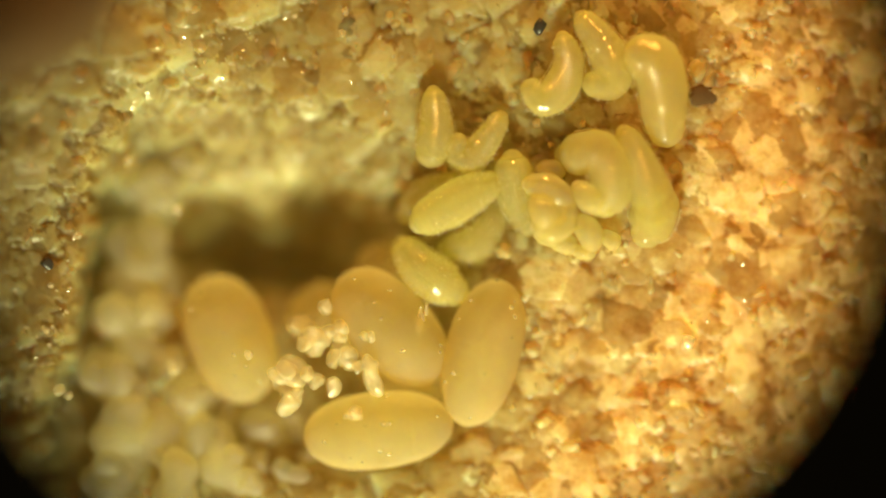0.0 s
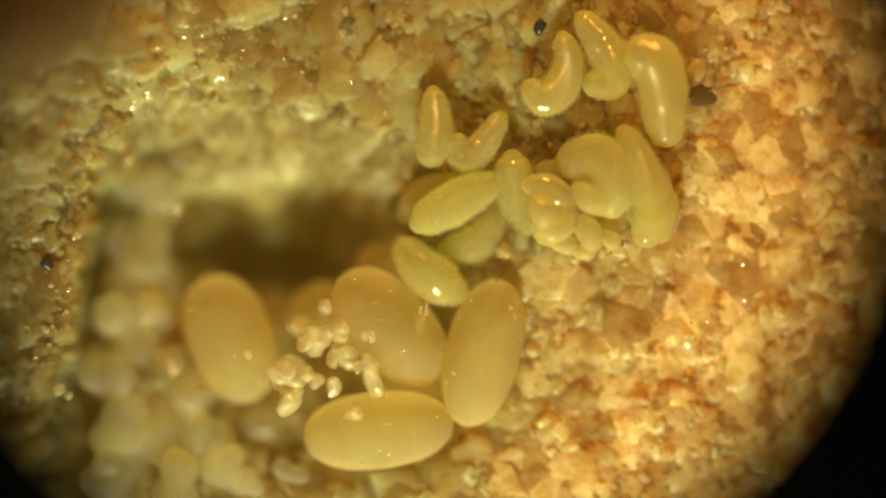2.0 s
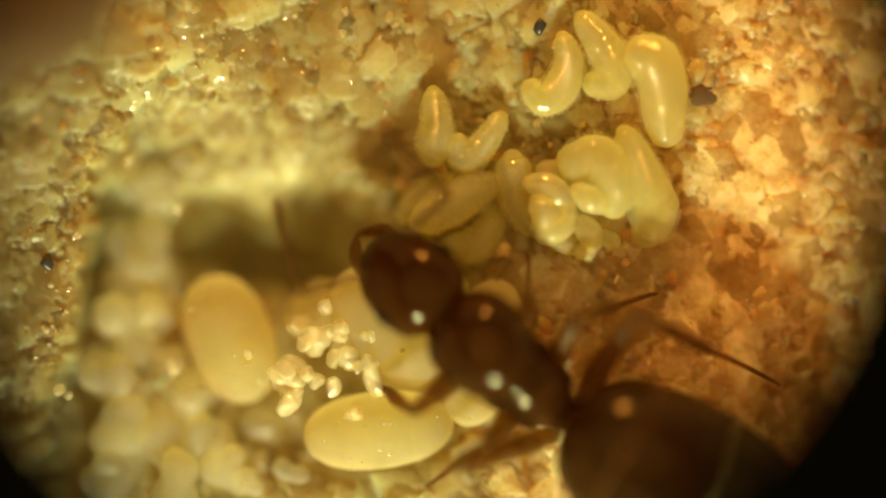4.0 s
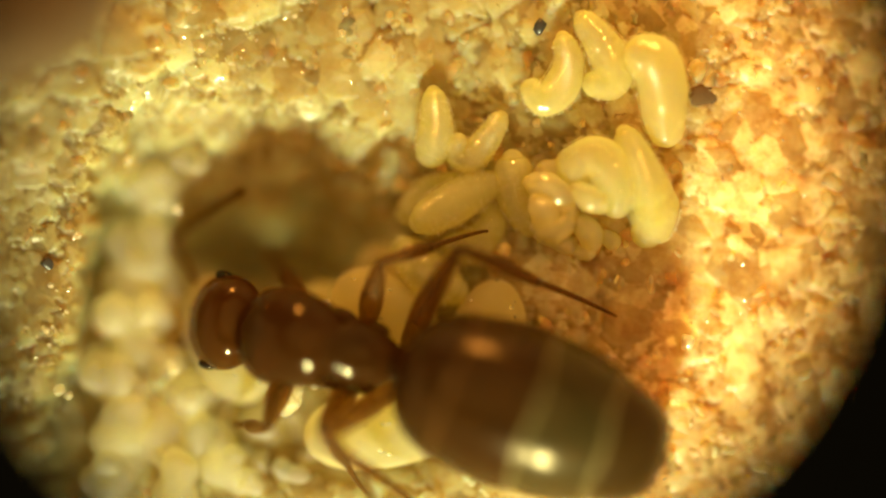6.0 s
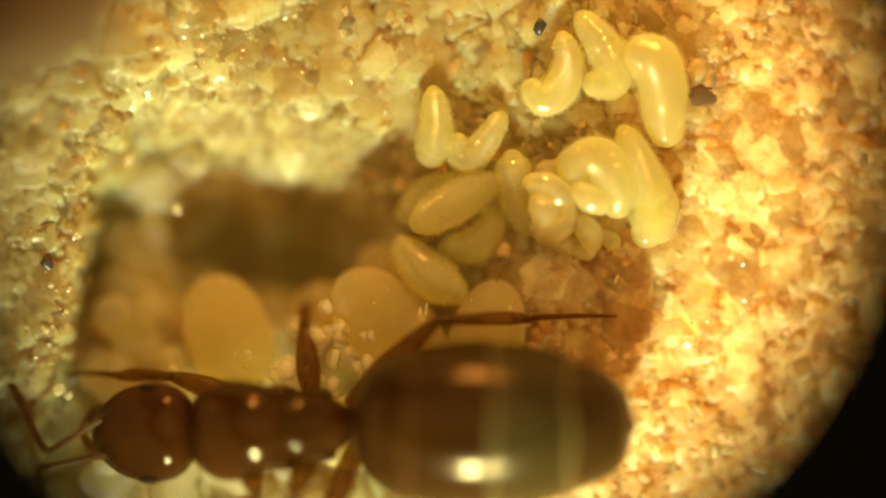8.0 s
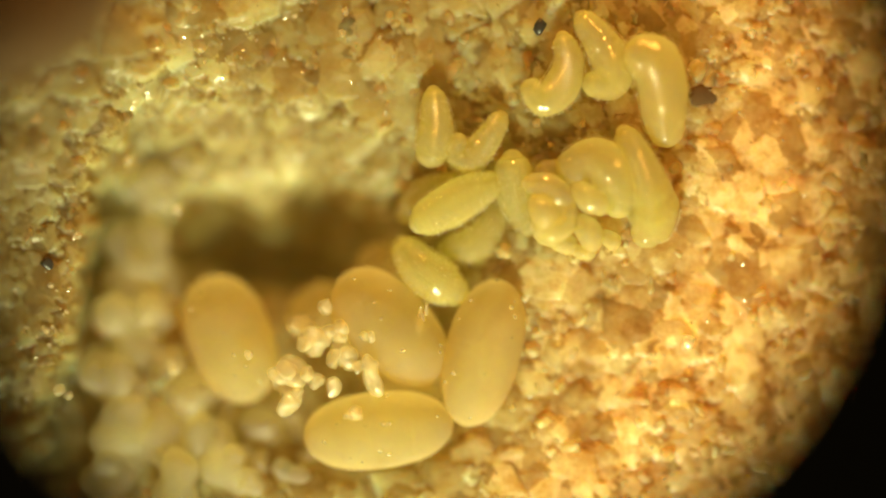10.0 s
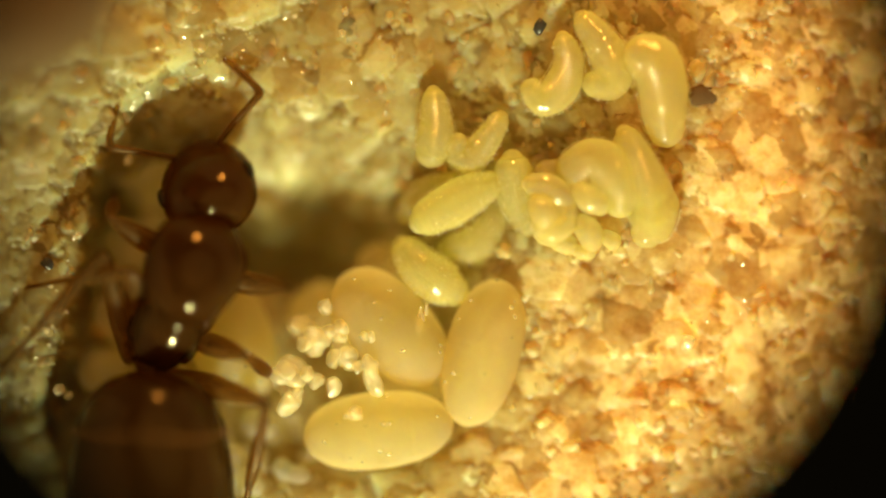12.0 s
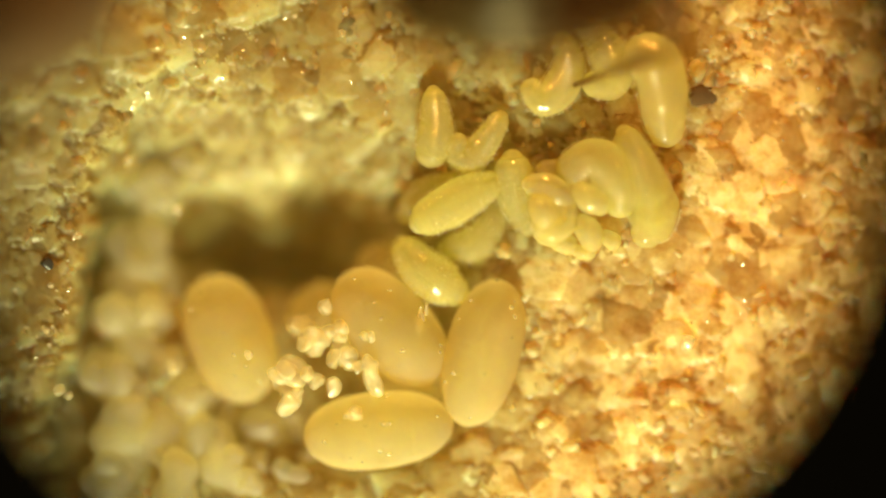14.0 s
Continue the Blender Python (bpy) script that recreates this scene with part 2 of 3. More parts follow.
def build_ground():
    xs, ys = steps(-160, 1730, 3), steps(-160, 1060, 3)
    gx, gy = np.meshgrid(xs, ys)
    gz, tone = packed_grains(gx, gy, ground_height(gx, gy))
    verts = np.stack([(gx - 784) * S, (441 - gy) * S, gz * S], -1).reshape(-1, 3)
    w, n = len(xs), len(ys)
    i = (np.arange(n - 1)[:, None] * w + np.arange(w - 1)).ravel()
    faces = np.stack([i, i + w, i + w + 1, i + 1], -1)
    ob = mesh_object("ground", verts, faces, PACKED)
    ob.data.attributes.new("tone", "FLOAT", "POINT").data.foreach_set("value", tone.ravel().astype(np.float32))
    return tagged(ob, "crumbly cream and rust mineral nest floor with a hollow", "ground", kind="structure")


ground = build_ground()


def unit_ball(level):
    bm = bmesh.new()
    bmesh.ops.create_icosphere(bm, subdivisions=level, radius=1)
    v = np.array([p.co[:] for p in bm.verts])
    f = np.array([[p.index for p in face.verts] for face in bm.faces])
    bm.free()
    return v, f


BALL0, FACES0 = unit_ball(1)
BALL1, FACES1 = unit_ball(2)
BALL2, FACES2 = unit_ball(3)
BALL3, FACES3 = unit_ball(5)
BALL4, FACES4 = unit_ball(4)


def grain_shape(seed, ball=BALL1, cuts=14, low=0.4, ragged=0.05):
    """A ball cut by random planes into an angular, slightly rounded grain."""
    r = np.random.RandomState(seed)
    v = ball.copy()
    for _ in range(cuts):
        n = r.normal(size=3)
        n /= np.linalg.norm(n)
        over = np.maximum(v @ n - r.uniform(low, 0.92), 0)
        v -= 0.85 * over[:, None] * n
    v *= 1 + ragged * r.normal(size=(len(v), 1))
    return v * np.array([r.uniform(0.9, 1.7), r.uniform(0.7, 1.1), r.uniform(0.6, 1.0)])


GRAINS = [grain_shape(k) for k in range(24)]
CRUMBS = [grain_shape(50 + k, BALL0, 4, 0.5, 0.12) for k in range(24)]


def turn_matrices(r, n):
    q = r.normal(size=(n, 4))
    q /= np.linalg.norm(q, axis=1)[:, None]
    w, x, y, z = q.T
    return np.stack([1 - 2 * (y * y + z * z), 2 * (x * y - w * z), 2 * (x * z + w * y),
                     2 * (x * y + w * z), 1 - 2 * (x * x + z * z), 2 * (y * z - w * x),
                     2 * (x * z - w * y), 2 * (y * z + w * x), 1 - 2 * (x * x + y * y)], -1).reshape(-1, 3, 3)


PATCH = (850, 1420, 440, 860)


def scatter():
    """Grains all over the ground; a patch of larger ones is left for single pieces."""
    r = np.random.RandomState(5)
    pts = []
    for u0, u1, v0, v1, step in ((-160, 1730, -160, 1060, 12.0),):
        gx, gy = np.meshgrid(np.arange(u0, u1, step), np.arange(v0, v1, step))
        pts.append(np.stack([gx.ravel(), gy.ravel()], -1) + r.uniform(-0.6, 0.6, (gx.size, 2)) * step)
    pts = np.concatenate(pts)
    size = np.exp(r.normal(2.35, 0.6, len(pts)))
    keep = r.rand(len(pts)) < np.where(pts[:, 0] < 500, 0.07, 0.12)
    return pts[keep], np.clip(size[keep], 4, 22), r


def build_grains():
    pts, size, r = scatter()
    inside = (pts[:, 0] > PATCH[0]) & (pts[:, 0] < PATCH[1]) & (pts[:, 1] > PATCH[2]) & (pts[:, 1] < PATCH[3])
    pick = np.flatnonzero(inside)[:300]
    single = np.zeros(len(pts), bool)
    single[pick] = True
    turns = turn_matrices(r, len(pts))
    z = ground_height(pts[:, 0], pts[:, 1]) - size * 0.2 + r.uniform(-5, 4, len(pts))
    place = np.stack([(pts[:, 0] - 784) * S, (441 - pts[:, 1]) * S, z * S], -1)
    kind = r.randint(0, len(GRAINS), len(pts))
    verts, faces, base = [], [], 0
    for i in np.flatnonzero(~single):
        fine = size[i] < 9
        v = (CRUMBS if fine else GRAINS)[kind[i]] @ turns[i].T * (size[i] * S * np.array([1.1, 1.1, 0.5])) + place[i]
        verts.append(v)
        faces.append((FACES0 if fine else FACES1) + base)
        base += len(v)
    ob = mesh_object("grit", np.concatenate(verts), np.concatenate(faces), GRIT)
    part("grit", ob, ground, "loose cream and rust mineral crumbs", "stuff")
    meshes = []
    for g in GRAINS:
        o = mesh_object("grain", g, FACES1, GRIT_PIECE)
        meshes.append(o.data)
        bpy.data.objects.remove(o)
    for i in np.flatnonzero(single):
        o = new("grain", meshes[kind[i]])
        o.parent = ground
        m = Matrix(turns[i].tolist()).to_4x4()
        o.matrix_local = Matrix.Translation(place[i].tolist()) @ Matrix.Diagonal((1.1 * size[i] * S, 1.1 * size[i] * S, 0.5 * size[i] * S, 1)) @ m


def build_glints():
    """Tiny bright facets of clear crystal, thick on the broken rim and thin elsewhere."""
    r = np.random.RandomState(77)
    verts, faces, base = [], [], 0
    for cu, cv, su, sv, count in ((410, 110, 80, 45, 46), (100, 590, 32, 90, 44), (70, 760, 40, 60, 16), (1400, 120, 110, 80, 34), (1330, 330, 130, 150, 26),
                                  (640, 110, 70, 70, 18), (1250, 700, 160, 110, 18), (250, 330, 70, 50, 8), (1420, 740, 40, 60, 8), (560, 20, 60, 14, 8)):
        u, v = r.normal(cu, su, count), r.normal(cv, sv, count)
        h = ground_height(u, v) + r.uniform(2, 8, count)
        for k in range(count):
            shape = CRUMBS[r.randint(24)] @ turn_matrices(r, 1)[0].T * r.uniform(1.6, 4.2) * S
            verts.append(shape + np.array(P(u[k], v[k], h[k])))
            faces.append(FACES0 + base)
            base += len(shape)
    ob = mesh_object("glints", np.concatenate(verts), np.concatenate(faces), GLINT, False)
    part("glints", ob, ground, "tiny glinting clear crystals", "stuff")


# ---- an added black ring on posts that stands in for the eyepiece's vignette ----
def build_ring():
    top, inner, outer, n = 1000 * S, 706 * S, 1150 * S, 160
    cx, cy = (718 - 784) * 0.9 * S, (441 - 243) * 0.9 * S
    profile = [(inner, top), (inner + 14 * S, top + 10 * S), (outer, top + 10 * S), (outer, top - 20 * S), (inner + 10 * S, top - 12 * S)]
    verts, faces, m = [], [], len(profile)
    for k in range(n):
        a = 2 * math.pi * k / n
        verts += [(cx + rr * math.cos(a), cy + rr * math.sin(a), zz) for rr, zz in profile]
        for j in range(m):
            k2, j2 = (k + 1) % n, (j + 1) % m
            faces.append((k * m + j, k2 * m + j, k2 * m + j2, k * m + j2))
    ring = tagged(new("vignette_ring"), "added matt black ring on posts, stands in for the eyepiece vignette", "ring", kind="structure")
    part("rim", mesh_object("rim", verts, faces, BLACK, False), ring)
    for a in (20, 90, 160):
        x, y = cx + 1110 * S * math.cos(radians(a)), cy + 1110 * S * math.sin(radians(a))
        c = [(x + 22 * S * math.cos(radians(b)), y + 22 * S * math.sin(radians(b)), z) for z in (-120 * S, 990 * S) for b in range(0, 360, 30)]
        part("post", mesh_object("post", c, [(k, (k + 1) % 12, 12 + (k + 1) % 12, 12 + k) for k in range(12)], BLACK), ring)


build_ring()


# ---- brood ----
def spline(points, n):
    """Catmull-Rom through rows of numbers."""
    p = np.array(points, dtype=float)
    p = np.vstack([2 * p[0] - p[1], p, 2 * p[-1] - p[-2]])
    out = []
    for t in np.linspace(0, len(p) - 3 - 1e-6, n):
        i = int(t)
        f = t - i
        a, b, c, d = p[i:i + 4]
        out.append(0.5 * (2 * b + (c - a) * f + (2 * a - 5 * b + 4 * c - d) * f * f + (3 * b - a - 3 * c + d) * f ** 3))
    return np.array(out)


def tube(points, segments=0, ripple=0.0, sides=36, n=110, flat=1.0):
    """A rounded body along (u, v, h, radius) rows, ringed by shallow folds. Local to its first point's plan place."""
    c = spline(points, n)
    p, rad = c[:, :3] * np.array([1, -1, 1]), np.maximum(c[:, 3], 2)
    length = np.concatenate([[0], np.cumsum(np.linalg.norm(np.diff(p, axis=0), axis=1))])
    r0, r1 = rad[0], rad[-1]
    first, last = p[0] - p[1], p[-1] - p[-2]
    first, last = first / np.linalg.norm(first), last / np.linalg.norm(last)
    a = np.linspace(1, 0, 9)[:-1]
    start = [(p[0] + first * r0 * 0.85 * math.sin(k * math.pi / 2), r0 * math.cos(k * math.pi / 2)) for k in a]
    end = [(p[-1] + last * r1 * 0.85 * math.sin(k * math.pi / 2), r1 * math.cos(k * math.pi / 2)) for k in a[::-1]]
    body = rad.copy()
    if segments:
        phase = length / length[-1] * segments
        turn = phase % 1 if p[-1, 1] < p[0, 1] else 1 - phase % 1
        body = rad * (1 + ripple * np.sin(math.pi * turn ** 1.8))
    centre = np.array([s[0] for s in start] + list(p) + [e[0] for e in end])
    radius = np.array([s[1] for s in start] + list(body) + [e[1] for e in end])
    along = np.gradient(centre, axis=0)
    along /= np.linalg.norm(along, axis=1)[:, None]
    up = np.array([0, 0, 1.0])
    side = np.cross(along, up)
    side /= np.linalg.norm(side, axis=1)[:, None] + 1e-9
    top = np.cross(side, along)
    ang = np.linspace(0, 2 * math.pi, sides, endpoint=False)
    plain_radius = np.concatenate([radius[:8], rad, radius[-8:]])
    back = np.clip(np.sin(ang), 0, 1)[None, :] ** 0.7
    radius = (plain_radius[:, None] + (radius - plain_radius)[:, None] * back)
    ring = centre[:, None] + radius[:, :, None] * (np.cos(ang)[None, :, None] * side[:, None] + flat * np.sin(ang)[None, :, None] * top[:, None])
    return ring, centre, radius


def ring_faces(n, sides):
    i, j = np.meshgrid(np.arange(n - 1), np.arange(sides), indexing="ij")
    j2 = (j + 1) % sides
    return np.stack([i * sides + j, i * sides + j2, (i + 1) * sides + j2, (i + 1) * sides + j], -1).reshape(-1, 4)


def local(ring, origin):
    return (ring.reshape(-1, 3) - np.array([origin[0], -origin[1], origin[2]])) * S


def bristles(ring, centre, origin, seed, count):
    """Fine pale hairs standing on the skin."""
    r = np.random.RandomState(seed)
    n, sides, _ = ring.shape
    verts, faces = [], []
    for _ in range(count):
        i, j = r.randint(8, n - 8), r.randint(0, sides)
        root = ring[i, j]
        out = root - centre[i]
        out = out / np.linalg.norm(out) + r.normal(0, 0.25, 3)
        a = np.cross(out, r.normal(size=3))
        a *= 0.8 / np.linalg.norm(a)
        b = np.cross(out, a)
        base = len(verts)
        verts += [root + a, root - a * 0.5 + b * 0.8, root - a * 0.5 - b * 0.8, root + out * r.uniform(2, 5)]
        faces += [(base, base + 1, base + 3), (base + 1, base + 2, base + 3), (base + 2, base, base + 3)]
    return local(np.array(verts), origin), faces


MOVERS = {}


def larva(name, points, label, mat=None, segments=9, ripple=0.13, hairs=800, seed=1, head_end=0, category="larva", group="larvae"):
    mat = mat or LARVA
    origin = points[len(points) // 2][:3]
    thing = new(name)
    thing.location = P(*origin)
    tagged(thing, label, category, group)
    ring, centre, _ = tube(points, segments, ripple)
    part("skin", mesh_object("skin", local(ring, origin), ring_faces(len(ring), ring.shape[1]), SKIN), thing, "clear moist ringed skin")
    core, middle, _ = tube(points, 0, 0)
    core = middle[:, None] + (core - middle[:, None]) * 0.93
    ends = np.linspace(-1, 1, len(core))[:, None, None] ** 15
    body = mesh_object("body", local(core - ends * np.gradient(middle, axis=0)[:, None] * 0.6, origin), ring_faces(len(core), core.shape[1]), mat)
    part("body", body, thing)
    if hairs:
        hv, hf = bristles(ring, centre, origin, seed, hairs)
        part("bristles", mesh_object("bristles", hv, hf, FUZZ), thing, "fine pale hairs", "stuff")
    tip = centre[5] if head_end == 0 else centre[-6]
    rad = points[0 if head_end == 0 else -1][3] * 0.6
    head = mesh_object("head", BALL2 * rad * S * np.array([1, 1, 0.9]) + local(tip[None, :], origin), FACES2, mat)
    part("head", head, thing)
    return thing


def build_larvae():
    a = "pale yellow translucent ringed ant larva, "
    larva("ant_larva", [(1122, 118, 22, 29), (1138, 98, 45, 38), (1160, 112, 48, 46), (1172, 160, 42, 46), (1174, 205, 36, 42), (1178, 234, 30, 33)], a + "stout and hooked at its head", seed=2)
    larva("ant_larva", [(1036, 42, 32, 24), (1062, 76, 30, 33), (1085, 118, 26, 38), (1080, 148, 24, 32), (1050, 150, 28, 24)], a + "bent like a hook", seed=3)
    larva("ant_larva", [(998, 78, 32, 21), (1006, 112, 30, 28), (992, 155, 28, 34), (962, 178, 26, 30), (939, 158, 30, 21)], a + "curled like a hook", seed=4)
    larva("ant_larva", [(768, 175, 22, 22), (772, 210, 18, 29), (771, 245, 14, 35), (764, 272, 8, 30)], a + "cone shaped and straight", seed=5)
    larva("ant_larva", [(882, 216, 12, 20), (860, 250, 12, 26), (832, 280, 12, 27), (808, 276, 18, 19), (811, 250, 24, 17)], a + "slender with a bent tip", seed=6)
    larva("ant_larva", [(728, 372, -45, 28), (765, 345, -38, 38), (815, 330, -32, 34)], a + "lying low behind another", seed=7)
    larva("ant_larva", [(757, 386, 8, 34), (795, 364, 12, 40), (835, 341, 10, 37), (870, 326, 6, 25)], a + "straight with shining rings", seed=8)
    larva("ant_larva", [(800, 438, -30, 24), (842, 432, -26, 36), (868, 402, -22, 30), (872, 378, -22, 22)], a + "bent under a larger one", seed=9)
    larva("ant_larva", [(722, 448, -20, 32), (748, 478, -10, 42), (782, 502, -10, 42), (806, 516, -12, 28)], a + "plump and smooth", segments=10, ripple=0.012, seed=10)
    larva("ant_larva", [(908, 302, 10, 36), (912, 340, -4, 38), (926, 378, -10, 30), (938, 398, -8, 24)], a + "upright beside the small ones", seed=11)
    larva("ant_larva", [(1160, 360, 30, 44), (1152, 395, 22, 42), (1143, 414, 16, 30)], a + "short and round at its end", seed=13)
    larva("ant_larva", [(1108, 246, 44, 24), (1128, 286, 48, 32), (1148, 336, 46, 38), (1156, 374, 36, 36)], a + "long and upright", seed=14)
    MOVERS["curling"] = larva("ant_larva", [(1020, 280, 20, 40), (1058, 272, 32, 40), (1082, 302, 42, 46), (1084, 340, 44, 40), (1072, 362, 44, 29)], a + "thick and curled over", seed=15)
    b = "small glassy pale yellow larva in a clump"
    k = dict(mat=YOUNG, hairs=0, segments=4, ripple=0.03, group="young larvae")
    MOVERS["young"] = larva("young_larva", [(946, 328, 38, 22), (968, 332, 44, 26), (990, 348, 42, 26), (1002, 362, 38, 20)], b, **k)
    larva("young_larva", [(955, 366, 50, 24), (962, 376, 54, 28), (966, 388, 52, 26)], b, **k)
    larva("young_larva", [(958, 404, 44, 20), (980, 408, 48, 24), (1000, 396, 44, 22)], b, **k)
    larva("young_larva", [(990, 372, 40, 20), (1004, 380, 42, 22)], b, **k)
    MOVERS["lifted"] = larva("young_larva", [(1028, 338, 48, 20), (1042, 352, 54, 26), (1060, 364, 50, 22)], b, **k)
    larva("young_larva", [(1030, 398, 34, 22), (1042, 412, 38, 25), (1046, 430, 32, 20)], b, **k)
    larva("young_larva", [(988, 428, 22, 18), (1006, 434, 24, 19)], b, **k)
    larva("young_larva", [(1028, 446, 24, 15), (1040, 446, 26, 17)], b, **k)
    larva("young_larva", [(962, 418, 28, 17), (982, 422, 30, 18)], b, **k)
    larva("young_larva", [(1072, 420, 22, 15), (1084, 428, 22, 17)], b + ", cloudy", **k)
    larva("young_larva", [(966, 302, 14, 20), (986, 300, 14, 20)], b, **k)


def pupa(points, label, seed):
    """A smooth oval naked pupa: body with a blunt tail cap."""
    origin = points[1][:3]
    thing = new("ant_pupa")
    thing.location = P(*origin)
    tagged(thing, label, "pupa", "pupae")
    (u0, v0, h0, _), (u1, v1, h1, r), (u2, v2, h2, _) = points
    rows = []
    for t in np.sin(np.linspace(-math.pi / 2, math.pi / 2, 25)):
        f = (t + 1) / 2
        prof = (1 - abs(t) ** 2.5) ** 0.5 if abs(t) < 1 else 0
        rows.append((u0 + (u2 - u0) * f, v0 + (v2 - v0) * f, h0 + (h2 - h0) * f, max(r * prof * (1.03 - 0.06 * f), 2)))
    ring, centre, radius = tube(rows, 0, 0, 36, 121)
    rr = np.random.RandomState(seed)
    for k in range(5):
        cut = len(ring) * (0.2 + 0.14 * k)
        crease = np.exp(-((np.arange(len(ring)) - cut) / 1.2) ** 2) * 0.008
        ring = centre[:, None] + (ring - centre[:, None]) * (1 - crease)[:, None, None]
    part("body", mesh_object("body", local(ring, origin), ring_faces(len(ring), 36), COCOON), thing)
    # crumbs of dried silk and dust stuck on the skin
    for k in range(rr.randint(9, 14)):
        i, j = rr.randint(16, 110), rr.randint(3, 16)
        where = local(ring[i, j][None, :], origin)
        shape = grain_shape(100 + seed * 7 + k) * rr.uniform(2.0, 5.0) * S
        part("fleck", mesh_object("fleck", shape + where, FACES1, CRYSTAL), thing, "pale glossy fleck")
    return thing


def build_pupae():
    a = "smooth amber-cream oval ant pupa "
    pupa([(362, 490, -75, 0), (402, 600, -65, 76), (446, 712, -60, 0)], a + "lying deep beside pale crumbs", 1)
    pupa([(602, 490, -28, 0), (688, 578, -22, 74), (776, 668, -22, 0)], a + "dusted with clear crumbs", 2)
    pupa([(888, 496, -12, 0), (856, 625, -2, 67), (822, 754, -6, 0)], a + "leaning against another", 3)
    pupa([(538, 776, -12, 0), (670, 762, -4, 68), (802, 748, -12, 0)], a + "lying in front of the others", 4)
    pupa([(640, 640, -88, 0), (725, 668, -78, 58), (800, 690, -80, 0)], a + "half buried under the others", 5)
    pupa([(520, 590, -110, 0), (565, 552, -100, 52), (610, 520, -110, 0)], a + "in shade below the rest", 6)
    pupa([(640, 500, -100, 0), (672, 474, -92, 44), (705, 448, -96, 0)], a + "in shade below a larva", 7)


def crumb(name, u, v, h, sx, sy, sz, seed, label, mat, category, group, spin=0, cuts=7, ragged=0.03, lumps=1):
    """One grain, or with lumps a knobbly grain whose surface swells over several rounded knobs."""
    r = np.random.RandomState(seed)
    if lumps == 1:
        shape, faces = grain_shape(seed, BALL2, cuts, 0.4, ragged), FACES2
    else:
        faces, reach = FACES4, np.full(len(BALL4), 0.45 ** 5)
        for _ in range(lumps):
            knob, size = r.uniform(-0.55, 0.55, 3), r.uniform(0.35, 0.6)
            along = BALL4 @ knob
            under = along ** 2 - knob @ knob + size ** 2
            reach = reach + np.where(under > 0, along + np.sqrt(np.maximum(under, 0)), 0) ** 5
        reach = reach ** 0.2
        shape = BALL4 * (reach * (1 + 0.5 * ragged * r.normal(size=len(reach))))[:, None]
    shape = shape / np.abs(shape).max(axis=0)
    ob = mesh_object(name, shape * np.array([sx, sy, sz]) * S, faces, mat)
    ob.matrix_world = Matrix.Translation(P(u, v, h)) @ Euler((0, 0, radians(spin))).to_matrix().to_4x4()
    return tagged(ob, label, category, group)


